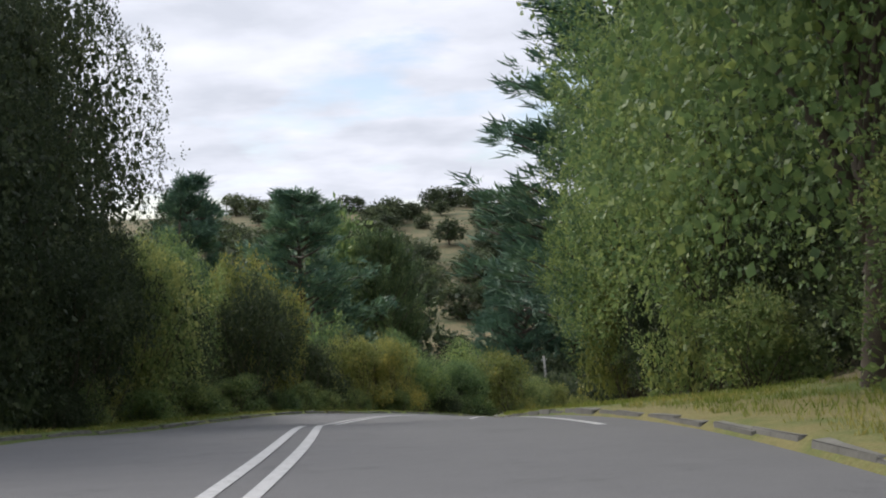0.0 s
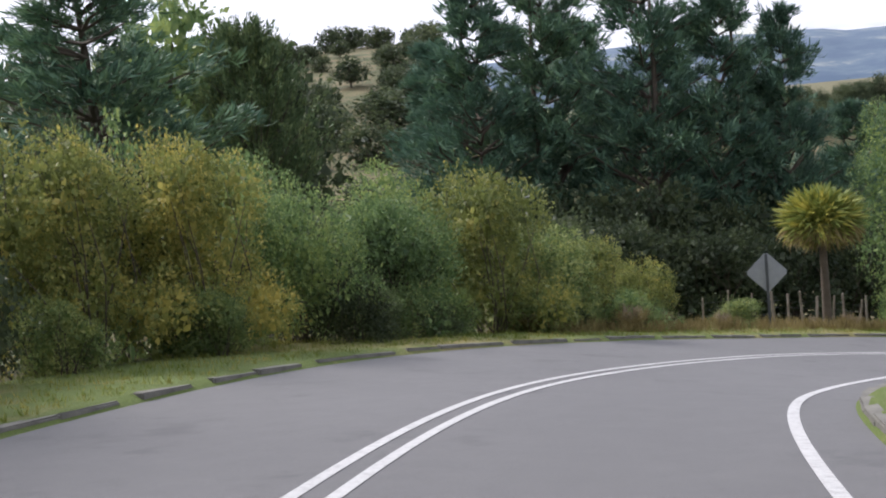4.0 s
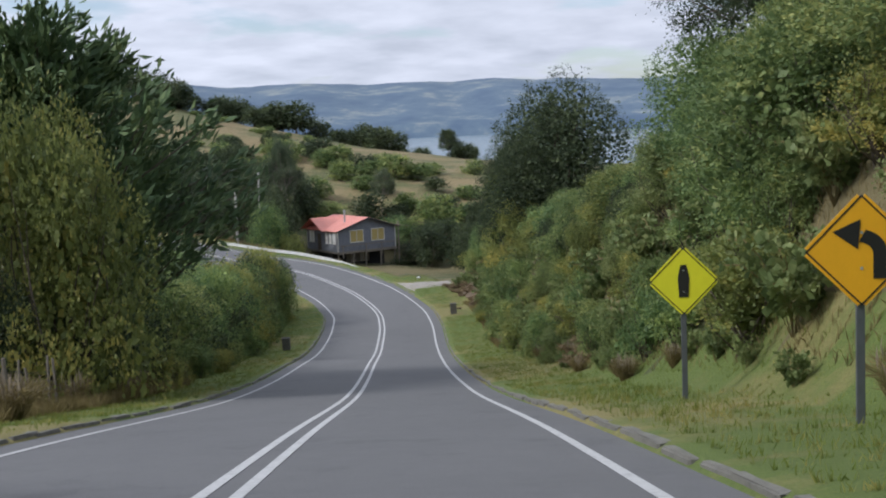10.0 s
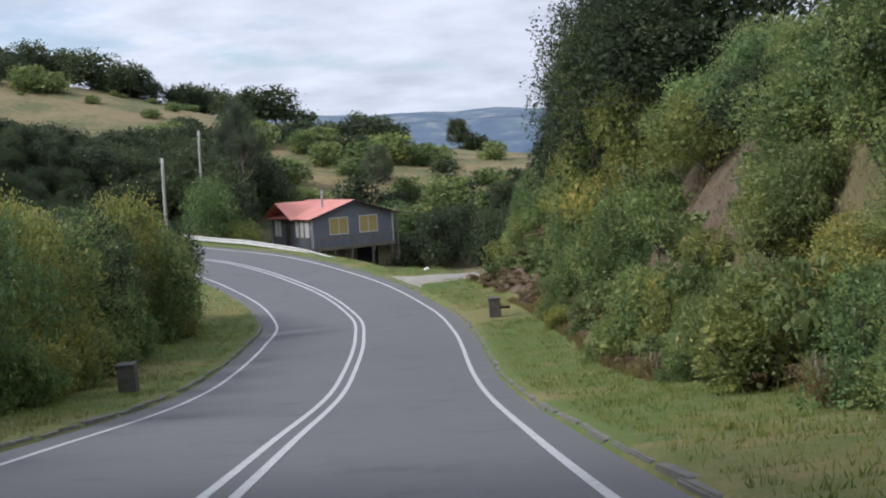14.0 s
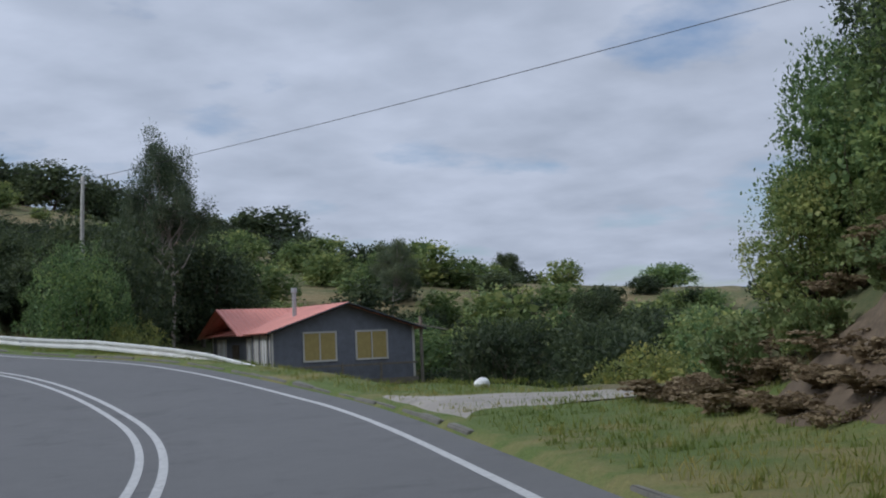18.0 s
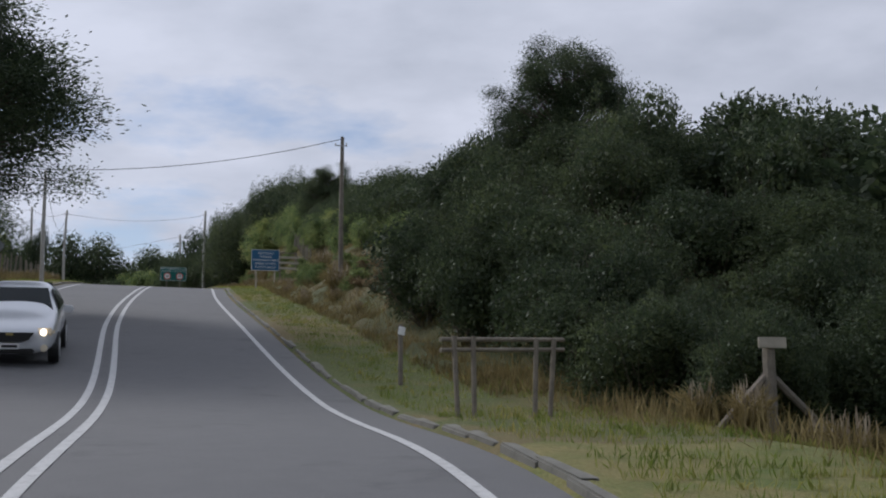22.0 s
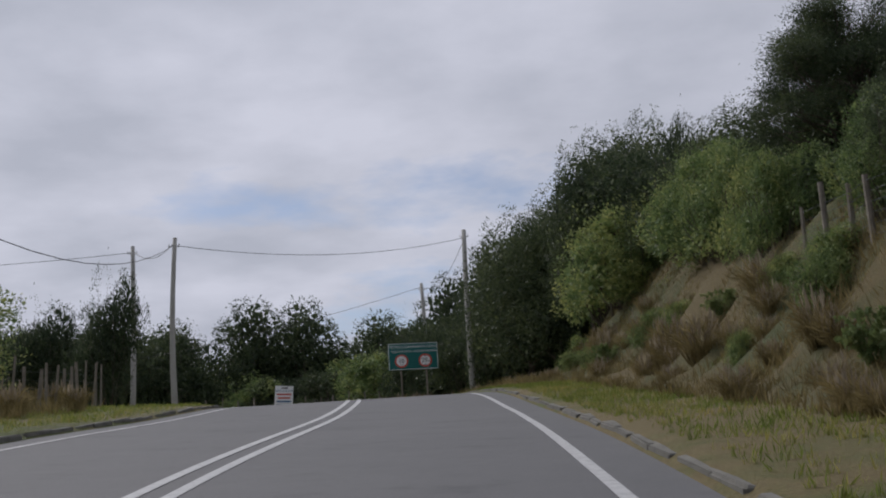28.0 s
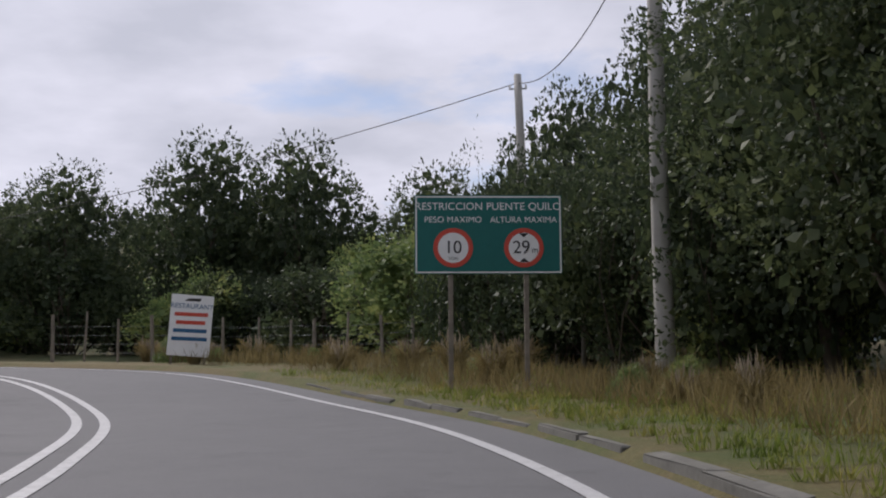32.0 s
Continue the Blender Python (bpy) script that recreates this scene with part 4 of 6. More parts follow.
# the outside of the bend
plants([
    ("cordyline", 15.2, 36.2, 5.2, 3.1), ("pale_tree", 21.4, 40.6, 10.3, 6.2), ("shrub", 19.1, 37.9, 2.0, 2.4), ("dark_bush", 22.8, 40.4, 4.2, 4.0),
    ("bush", 30.8, 46.6, 6.0, 4.6), ("gold_bush", 32.6, 46.6, 5.8, 4.8), ("dark_bush", 36.0, 49.0, 5.6, 4.4), ("gold_bush", 59.2, 62.8, 9.0, 5.8),
    ("cypress", 64.5, 69.4, 14.0, 12.5), ("dark_bush", 63.5, 66.5, 5.5, 5.0), ("dark_bush", 56.5, 63.5, 4.5, 4.5), ("shrub", 40.5, 51.0, 2.2, 2.6),
])
plants_on([
    ("bush", 146, -9.6, 4.2, 4.6), ("dark_bush", 150, -10.2, 4.8, 5), ("bush", 154.5, -9.4, 5.0, 4.8), ("dark_bush", 158.5, -9.6, 5.2, 5), ("bush", 162.5, -9.2, 5.4, 5),
    ("dark_bush", 166.5, -9.4, 5.2, 5), ("bush", 170, -9.0, 5.4, 4.8), ("gold_bush", 174, -9.2, 5.6, 4.6), ("bush", 178, -9.0, 5.0, 4.6), ("dark_bush", 181.5, -9.2, 5.2, 4.8),
    ("gold_bush", 185.5, -9.0, 5.6, 4.6), ("bush", 186, -7.8, 4.4, 3.4), ("dark_bush", 189.5, -8.0, 4.6, 3.8), ("bush", 193, -8.4, 4.6, 4.0), ("dark_bush", 197, -9.6, 4.4, 4.6),
])
hedge(18, 142, 192, -8.0, -6.9, ("shrub", "shrub", "scrub_gold"), [(142, 1.6), (192, 2.0)], 7)
hedge(26, 100, 200, -20, -13, ("dark_bush", "broadleaf", "bush"), [(100, 4), (140, 6.2), (185, 6.2), (200, 5.5)], 8, 1.1)
woods(40, 60, 116, 95, 185, ("broadleaf", "dark_bush", "broadleaf"), 5, 8, 24)
# the cut slope on the right of the descent
SLOPE = [(84, 1.5), (92, 2.6), (102, 3.4), (115, 4.2), (126, 3.8), (136, 3.0), (150, 2.6), (172, 2.6), (182, 3.2), (190, 3.2)]
hedge(110, 90, 186, 7.6, 9.8, ("shrub", "scrub_gold", "shrub", "fern", "fern", "pale_bush"), [(90, 1.3), (110, 2.0), (190, 2.2)], 1)
hedge(80, 86, 186, 9.4, 12.4, ("bush", "shrub", "bush", "gold_bush", "pale_bush"), SLOPE, 2)
hedge(40, 86, 184, 12.4, 16.5, ("bush", "dark_bush", "gold_bush", "pale_bush"), SLOPE, 3, 1.1)
hedge(34, 138, 188, 10.4, 14.5, ("bush", "gold_bush", "dark_bush", "pale_bush"), [(138, 2.6), (188, 3.2)], 36, 1.2)
plants([
    ("myrtle", 67.6, 42.8, 9.5, 8.0), ("broadleaf", 62.5, 38.8, 6.5, 7), ("broadleaf", 70.5, 46.3, 4.8, 4.6), ("broadleaf", 109.5, 67.2, 11.0, 10.5), ("broadleaf", 108.0, 69.5, 8.0, 7.0),
])
plants_on([
    ("myrtle", 194.4, 12.2, 8.4, 5.4), ("broadleaf", 191.5, 12.0, 9.5, 6.0), ("broadleaf", 188.0, 12.8, 9.5, 6.5), ("dark_bush", 189.5, 10.2, 5.0, 4.4), ("gold_bush", 184.5, 10.4, 6.5, 5.2), ("gold_bush", 180.5, 9.6, 5.0, 4.2), ("bush", 186.5, 8.9, 3.0, 3.0), ("bush", 182.5, 8.4, 2.4, 2.8), ("bush", 177.5, 8.6, 3.2, 3.4), ("dark_bush", 187.0, 11.0, 7.0, 4.6), ("shrub", 188.5, 8.3, 1.6, 2.2),
    ("dark_bush", 193.5, 11.2, 4.6, 4.0), ("dark_bush", 196.4, 11.6, 4.6, 4.0), ("bush", 195.0, 10.8, 3.0, 3.2), ("bush", 198.6, 10.8, 3.2, 3.2), ("dark_bush", 197.8, 12.2, 5.0, 4.2), ("gold_bush", 192.0, 10.2, 3.0, 3.0), ("bush", 199.6, 12.2, 2.6, 2.8), ("shrub", 191.0, 9.6, 1.8, 2.2), ("scrub_gold", 199.0, 12.4, 1.8, 2.2), ("bush", 198.6, 13.6, 2.8, 3.0), ("fern", 193.0, 8.8, 0.9, 1.4), ("fern", 196.2, 9.0, 0.9, 1.4), ("tussock", 200.4, 11.0, 0.9, 1.2), ("shrub", 197.6, 10.2, 1.0, 1.4),
    ("bush", 199.6, 15.0, 3.2, 3.6), ("scrub_gold", 206.0, 14.0, 2.0, 3.0), ("bush", 206.5, 17.0, 3.0, 4.0), ("gold_bush", 199.6, 18.0, 3.6, 4.4),
])
hedge(170, 184, 201, 7.4, 10.8, ("dead_fern",), [(178, 0.42), (201, 0.42)], 50, 2.4)
hedge(34, 186, 200.5, 9.8, 13.0, ("bush", "dark_bush", "shrub", "bush", "gold_bush"), [(186, 3.4), (200, 2.6)], 56, 1.05)
hedge(16, 186, 200, 8.0, 9.8, ("shrub", "fern", "fern"), [(186, 1.3), (200, 1.0)], 57, 1.2)
hedge(30, 140, 178, 7.2, 9.2, ("dead_fern",), [(140, 0.6), (178, 0.6)], 51, 1.5)
hedge(22, 255, 266, 7.6, 9.6, ("dead_fern",), [(255, 0.6), (266, 0.6)], 52, 1.5)
hedge(24, 164, 186, 6.9, 8.4, ("fern", "shrub", "scrub_gold", "fern"), [(164, 1.2), (190, 1.0), (197, 0.7)], 26)
# round the house
plants([
    ("broadleaf", 141.8, 116.4, 7.6, 5.2), ("broadleaf", 145.2, 118.0, 7.8, 5.6), ("broadleaf", 149.0, 120.8, 8.0, 5.4), ("gold_bush", 142.6, 114.0, 4.6, 3.6),
    ("eucalyptus", 154.0, 122.6, 12.6, 4.6), ("broadleaf", 149.5, 125.5, 7.6, 6.0), ("broadleaf", 156.0, 127.0, 8.4, 7.0), ("broadleaf", 160.5, 126.0, 7.2, 6.5), ("eucalyptus", 173.3, 120.1, 6.8, 3.2),
    ("broadleaf", 170.5, 120.5, 4.6, 6.0), ("broadleaf", 165.0, 114.0, 4.6, 6.5), ("dark_bush", 158.0, 104.5, 5.2, 5.2), ("dark_bush", 153.2, 96.4, 5.0, 5.6),
    ("dark_bush", 161.0, 100.0, 5.2, 6.5), ("bush", 156.5, 92.5, 4.8, 6.0), ("gold_bush", 148.5, 92.8, 3.6, 4.6), ("dark_bush", 164.5, 106.5, 5.2, 6.5),
])
plants([
    ("myrtle", 171.0, 104.0, 5.8, 4.0), ("bush", 168.0, 96.0, 4.6, 7), ("bush", 160.0, 86.0, 4.4, 6), ("myrtle", 165.5, 88.5, 5.8, 4), ("bush", 175.0, 112.0, 4.4, 7),
    ("dark_bush", 138.8, 121.2, 3.0, 3.4), ("bush", 140.8, 122.8, 3.4, 3.6),
])
woods(34, 166, 205, 82, 128, ("bush", "dark_bush", "bush", "broadleaf"), 1.5, 2.8, 22, 2.0)
# the pasture hill: a wooded crest, scrub lower down
crest = np.random.default_rng(40)
for k in range(96):
    u = k / 95
    x, y = np.interp(u, (0, 0.25, 0.6, 1), (234, 217, 212, 206)) + crest.normal(0, 4.5), np.interp(u, (0, 0.25, 0.6, 1), (176, 212, 262, 320)) + crest.normal(0, 3)
    h = crest.uniform(3.5, 7.0)
    plant(("broadleaf", "broadleaf", "dark_bush")[int(crest.integers(3))], x, y, h, h * crest.uniform(1.1, 1.7))
woods(84, 166, 207, 192, 300, ("bush", "dark_bush", "bush"), 1.8, 4.2, 41, 1.8)
woods(50, 172, 230, 142, 208, ("shrub", "bush", "shrub"), 0.6, 1.5, 42, 2.0)
woods(26, 160, 182, 82, 108, ("bush", "dark_bush"), 2.0, 3.4, 45, 1.9)
woods(12, 144, 160, 80, 94, ("bush", "gold_bush"), 1.6, 2.8, 46, 1.7)
woods(22, 236, 266, 146, 178, ("dark_bush", "broadleaf", "dark_bush"), 3.0, 5.0, 43, 1.5)
woods(26, 170, 200, 128, 160, ("bush", "dark_bush", "bush"), 2.4, 4.2, 44, 1.5)
plant("myrtle", 248.7, 148.8, 5.6, 4.2)
# the wooded hill on the right of the climb
woods(60, 143, 172, 126, 152, ("dark_bush", "broadleaf", "dark_bush"), 2.6, 4.2, 29, 1.4, 15)
woods(60, 141, 172, 150, 204, ("dark_bush", "broadleaf", "dark_bush"), 1.8, 3.2, 31, 1.6, 15)
hedge(38, 239, 256.5, 7.6, 10.2, ("dark_bush",), [(239, 1.6), (244, 2.4), (248, 3.0), (257, 2.8)], 4)
hedge(9, 255.5, 259.5, 8.6, 10.6, ("dark_bush",), [(255, 3.0), (260, 2.4)], 53, 1.1)
hedge(16, 255, 269, -8.6, -6.6, ("dark_bush", "shrub", "dark_bush"), [(255, 2.2), (269, 1.7)], 54, 1.2)
hedge(12, 267, 281, -10.5, -8.2, ("dark_bush", "dark_bush", "bush"), [(267, 3.4), (281, 2.4)], 55, 1.1)
hedge(34, 238, 262, 10.4, 14.5, ("dark_bush", "dark_bush", "broadleaf"), [(238, 3.2), (247, 3.0), (256, 3.2), (262, 2.6)], 13)
hedge(74, 262, 324, 9.6, 11.8, ("shrub", "dark_bush", "bush", "shrub"), [(262, 1.6), (272, 1.7), (290, 1.8), (300, 2.4), (316, 3.2), (324, 4.0)], 5)
hedge(46, 264, 324, 7.4, 8.8, ("fern", "shrub", "shrub", "tussock"), [(264, 1.0), (322, 1.1)], 6)
hedge(70, 260, 328, 6.4, 9.0, ("tussock",), [(260, 0.6), (328, 0.7)], 27)
hedge(26, 214, 240, 6.8, 8.6, ("tussock",), [(214, 0.7), (240, 0.7)], 28)
hedge(34, 70, 146, -8.2, -6.4, ("tussock",), [(70, 0.8), (100, 0.8), (116, 1.1), (146, 1.1)], 32)
hedge(26, 246, 316, -8.4, -6.8, ("tussock",), [(246, 0.8), (316, 0.8)], 33)
hedge(34, 322, 350, 6.0, 9.6, ("tussock", "tussock", "shrub"), [(322, 0.7), (350, 0.8)], 34)
hedge(40, 92, 186, 7.0, 8.4, ("tussock", "fern"), [(92, 0.8), (186, 0.8)], 35)
hedge(64, 259, 324, 11.4, 16.0, ("dark_bush", "dark_bush", "broadleaf", "dark_bush"), [(259, 3.0), (266, 3.0), (272, 3.2), (284, 3.6), (300, 3.2), (316, 4.4), (324, 6.0)], 15, 1.15)
hedge(24, 322, 335, 9.6, 14.0, ("broadleaf", "dark_bush", "broadleaf"), [(322, 6.0), (329, 9.5), (333, 10.5), (336, 8.0)], 16, 0.6)
hedge(10, 334, 341, 10.5, 15.0, ("dark_bush", "dark_bush", "bush"), [(334, 6.0), (341, 5.0)], 17, 0.8)
plants_on([
    ("myrtle", 256.0, 12.6, 5.0, 4.2), ("myrtle", 306.0, 12.0, 5.4, 4.6),
    ("myrtle", 260.0, -7.9, 11.0, 13.4), ("myrtle", 260.8, -8.3, 8.6, 9.0), ("myrtle", 264.0, -9.8, 8.0, 7.0), ("broadleaf", 257.0, -10.5, 7.5, 6.5), ("broadleaf", 262.0, -11.5, 6.5, 6.5), ("myrtle", 267.0, -10.4, 6.5, 6.0), ("dark_bush", 256.0, -9.2, 3.4, 4.0), ("dark_bush", 260.5, -9.0, 3.2, 4.4), ("dark_bush", 252.0, -9.4, 3.6, 4.4), ("myrtle", 273.0, -10.4, 5.0, 4.2),
    ("myrtle", 285.0, -10.2, 5.6, 4.6), ("dark_bush", 265.0, -10.5, 3.6, 4.0), ("bush", 279.0, -10.5, 2.6, 3.4),
])
plants([
    ("broadleaf", 115.8, 183.5, 5.4, 5.4), ("dark_bush", 114.6, 187.0, 3.6, 4.0), ("dark_bush", 113.0, 193.0, 4.2, 4.6), ("dark_bush", 115.0, 210.0, 5.2, 2.8), ("dark_bush", 111.5, 211.9, 4.3, 3.8), ("bush", 112.0, 203.0, 4.0, 5.0), ("dark_bush", 108.0, 207.0, 4.4, 5.5),
    ("dark_bush", 110.0, 218.0, 4.2, 5.0), ("broadleaf", 107.0, 224.5, 4.4, 4.5),
])
# behind the last bend
plants([
    ("broadleaf", 107.2, 248.3, 7.6, 5.4), ("broadleaf", 112.3, 250.7, 9.3, 6.6), ("broadleaf", 116.2, 250.6, 9.0, 6.2), ("broadleaf", 121.6, 251.2, 7.7, 5.6), ("broadleaf", 127.3, 241.5, 8.4, 4.8),
    ("broadleaf", 129.8, 237.0, 9.4, 5.0), ("broadleaf", 102.3, 247.8, 7.4, 5.4), ("broadleaf", 97.0, 246.5, 6.8, 6.0), ("broadleaf", 104.6, 250.5, 7.0, 5.4), ("broadleaf", 132.0, 231.5, 9.0, 5.0),
    ("broadleaf", 118.8, 252.5, 6.0, 5.0), ("broadleaf", 124.6, 249.5, 6.6, 5.0), ("bush", 119.8, 246.4, 4.2, 4.2), ("dark_bush", 115.0, 245.8, 3.2, 3.8),
])
hedge(24, 340, 374, 14.5, 17.5, ("dark_bush", "dark_bush", "bush"), [(340, 4.2), (374, 4.2)], 18, 1.1)
hedge(16, 340, 376, 19, 24, ("broadleaf", "dark_bush"), [(340, 7.0), (376, 7.0)], 19, 0.9)
woods(50, 60, 180, 256, 330, ("broadleaf", "dark_bush"), 6, 9, 30, 1.1, 14)
woods(24, 56, 100, 205, 262, ("broadleaf",), 5, 7, 25, 1.1, 14)
# far woods over the valley and the slopes beyond
woods(110, -90, 60, 88, 190, ("broadleaf", "dark_bush", "bush", "broadleaf"), 3.5, 7.5, 20, 1.4)
woods(150, -150, 70, 190, 560, ("broadleaf", "dark_bush"), 6, 12, 21, 1.7)


# ---- far hills over the bay ----
def far_hills():
    verts, faces = [], []
    cols = 220
    for a in range(cols):
        yaw = math.radians(-108 + 112 * a / (cols - 1))
        ux, uy = -math.sin(yaw), math.cos(yaw)
        n1 = noise.noise(Vector((a * 0.035, 0, 5))) + 0.45 * noise.noise(Vector((a * 0.16, 0, 9))) + 0.2 * noise.noise(Vector((a * 0.5, 1, 9)))
        top = 132 + 34 * n1 + 26 * smooth01((a - 78) / 40)
        for k, (r, h) in enumerate(((3300, -56), (3360, -20), (3650, 0.32), (3950, 0.7), (4300, 1.0), (4500, 0.6))):
            z = h if k < 2 else top * h - 30 * (1 - h)
            z += (9 * noise.noise(Vector((a * 0.22, k * 1.7, 2))) if 0 < k < 4 else 0)
            verts.append((ux * r, uy * r, z))
    for a in range(cols - 1):
        for k in range(5):
            i = a * 6 + k
            faces.append((i, i + 1, i + 7, i + 6))
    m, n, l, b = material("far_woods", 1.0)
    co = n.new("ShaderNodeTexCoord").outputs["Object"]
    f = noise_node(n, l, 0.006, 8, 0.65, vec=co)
    # distance haze is put into the base colour as a blue cast
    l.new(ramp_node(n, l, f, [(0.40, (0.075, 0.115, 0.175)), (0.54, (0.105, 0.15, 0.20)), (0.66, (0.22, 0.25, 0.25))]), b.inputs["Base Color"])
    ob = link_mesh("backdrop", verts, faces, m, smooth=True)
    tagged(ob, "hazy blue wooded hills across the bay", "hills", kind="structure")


far_hills()


# ---- signs ----
def diamond(half, thick, corner=0.06):
    bm = bmesh.new()
    bmesh.ops.create_cube(bm, size=1, matrix=Matrix.Diagonal((half * 1.414, thick, half * 1.414, 1)))
    ed = [e for e in bm.edges if abs(e.verts[0].co.y - e.verts[1].co.y) > thick * 0.5]
    bmesh.ops.bevel(bm, geom=ed, offset=corner, segments=4, affect="EDGES")
    bmesh.ops.rotate(bm, matrix=Matrix.Rotation(radians(45), 3, "Y"), verts=bm.verts)
    return bm


def flat_shape(pts, y, thick=0.004):
    """A thin plate in the x, z plane from an outline."""
    bm = bmesh.new()
    f = bm.faces.new([bm.verts.new((x, y, z)) for x, z in pts])
    r = bmesh.ops.extrude_face_region(bm, geom=[f])
    bmesh.ops.translate(bm, vec=(0, -thick, 0), verts=[v for v in r["geom"] if isinstance(v, bmesh.types.BMVert)])
    bmesh.ops.recalc_face_normals(bm, faces=bm.faces[:])
    return bm


def ring(r0, r1, y, n=36, cx=0.0, cz=0.0):
    bm = bmesh.new()
    for k in range(n):
        a, b = 2 * math.pi * k / n, 2 * math.pi * (k + 1) / n
        bm.faces.new([bm.verts.new((cx + r * math.cos(t), y, cz + r * math.sin(t))) for r, t in ((r0, a), (r1, a), (r1, b), (r0, b))])
    return bm


def lettering(text, size, at, mat, parent, spacing=1.0):
    cu = bpy.data.curves.new("lettering", "FONT")
    cu.body, cu.size, cu.align_x, cu.align_y, cu.extrude, cu.space_character = text, size, "CENTER", "CENTER", 0.002, spacing
    cu.materials.append(mat)
    ob = new("lettering", cu)
    ob.parent = parent
    ob.matrix_basis = pose(*at, 90, 0, 0)
    return ob


def frame_rect(w, h, t, y, corner=0.0):
    """A thin border w by h, t wide."""
    return join(box(w, 0.004, t, (0, y, h / 2 - t / 2)), box(w, 0.004, t, (0, y, -h / 2 + t / 2)),
                box(t, 0.004, h - 2 * t, (-w / 2 + t / 2, y, 0)), box(t, 0.004, h - 2 * t, (w / 2 - t / 2, y, 0)))


def diamond_sign(x, y, zc, half, rz, face, label, symbol=None, name="warning_sign"):
    """Diamond plate on a steel post; its face looks along local -y."""
    root = thing(name, pose(x, y, zc, 0, 0, rz), label, "road sign", "diamond road signs")
    foot = gz(x, y) - 0.3 - zc
    plate = part("plate", diamond(half, 0.012), face, root)
    part("post", join(box(0.09, 0.05, half * 0.9 - foot, (0, 0.045, (half * 0.9 + foot) / 2), 0.006), box(0.03, 0.03, half * 0.8 - foot, (0, 0.075, (half * 0.8 + foot) / 2))), M_POST, root)
    for dz in (0.3, -0.3):
        part("bolt", rod((0, 0.03, dz * half), (0, -0.014, dz * half), 0.018, seg=6), M_STEEL, root)
    if symbol:
        b = bmesh.new()
        o, i = half * 0.93, half * 0.89
        for s in range(4):
            t0, t1 = s * math.pi / 2, (s + 1) * math.pi / 2
            b.faces.new([b.verts.new((r * math.cos(t), -0.010, r * math.sin(t))) for r, t in ((i, t0), (o, t0), (o, t1), (i, t1))])
        part("border", b, M_BLACK, plate)
    if symbol == "curve":
        w = half * 0.11
        pts = [(half * 0.30 + w, -half * 0.48), (half * 0.30 - w, -half * 0.48)]
        arc_o = [(half * 0.30 + w - (1 - math.cos(t)) * half * 0.50, -half * 0.02 + math.sin(t) * half * 0.38) for t in np.linspace(0, 1.25, 7)]
        arc_i = [(half * 0.30 - w - (1 - math.cos(t)) * half * 0.34, -half * 0.06 + math.sin(t) * half * 0.22) for t in np.linspace(0, 1.25, 7)]
        pts = [arc for arc in arc_i[::-1]] + [(half * 0.30 - w, -half * 0.48), (half * 0.30 + w, -half * 0.48)] + arc_o
        part("arrow", flat_shape(pts, -0.010), M_BLACK, plate)
        part("arrow_head", flat_shape([(-half * 0.48, half * 0.32), (-half * 0.02, half * 0.52), (-half * 0.06, half * 0.02)], -0.010), M_BLACK, plate)
    elif symbol == "bar":
        part("symbol", flat_shape([(-half * 0.13, -half * 0.45), (half * 0.13, -half * 0.45), (half * 0.16, half * 0.1), (half * 0.08, half * 0.45), (-half * 0.08, half * 0.45), (-half * 0.16, half * 0.1)], -0.010), M_BLACK, plate, "plain upright black mark")
    return root


diamond_sign(47.9, 38.8, -12.48, 0.64, -64, M_ORANGE, "orange diamond warning sign with a black bend arrow", "curve")
diamond_sign(53.6, 42.4, -13.72, 0.60, -63, M_YELLOW, "yellow diamond warning sign with an upright black mark", "bar")
diamond_sign(11.9, 32.75, -5.58, 0.71, 160, M_SIGNBACK, "grey metal back of a diamond road sign on a post", name="sign_back")
diamond_sign(28.5, 45.2, -9.75, 0.66, 140, M_SIGNBACK, "dark shaded back of a diamond road sign on a post", name="sign_back")
x, y, hd = station(269, -4.65)
diamond_sign(x, y, gz(x, y) + 1.8, 0.44, hd + 180, M_SIGNBACK, "dark back of a diamond road sign by the fence", name="sign_back")


def blue_board():
    x, y = 132.75, 173.7
    root = thing("information_board", pose(x, y, -13.64, 0, 0, 6), "blue road board with white lettering on wooden posts", "road sign")
    w, h = 1.50, 1.14
    board = part("board", box(w, 0.03, h, (0, 0, 0), 0.006), M_BLUE, root)
    part("border", frame_rect(w, h, 0.022, -0.018), M_WHITE, board)
    for k, t in enumerate(("PROHIBIDO", "INGRESO", "CAMIONES SOBRE", "SOBRE 10 TON.", "PUENTE QUILO")):
        lettering(t, 0.155, (0.02, -0.02, 0.37 - 0.19 * k), M_WHITE, board, 1.08)
    for sx in (-0.48, 0.52):
        foot = gz(x + sx, y) + 13.64 - 0.3
        part("post", join(box(0.08, 0.08, h / 2 - foot, (sx, 0.06, (h / 2 + foot) / 2), 0.01)), M_WOODPALE, root)


def plank_board():
    x, y = 134.0, 173.9
    root = thing("plank_sign", pose(x, y, -13.7, 0, 0, 8), "weathered sign of three pale planks on wooden posts", "sign")
    for k in range(3):
        part("plank", box(1.15 - 0.1 * (k == 1), 0.03, 0.13, (0.05 * k, 0, 0.25 - 0.30 * k), 0.008, Matrix.Rotation(radians(1.5 * k - 1), 4, "Y")), M_WOODPALE, root)
    for sx in (-0.45, 0.42):
        foot = gz(x + sx, y) + 13.7 - 0.3
        part("post", box(0.09, 0.07, 0.55 - foot, (sx, 0.06, (0.55 + foot) / 2), 0.01), M_WOOD, root)
    part("crossbar", box(1.0, 0.05, 0.06, (0, 0.06, 0.5), 0.01), M_WOOD, root)


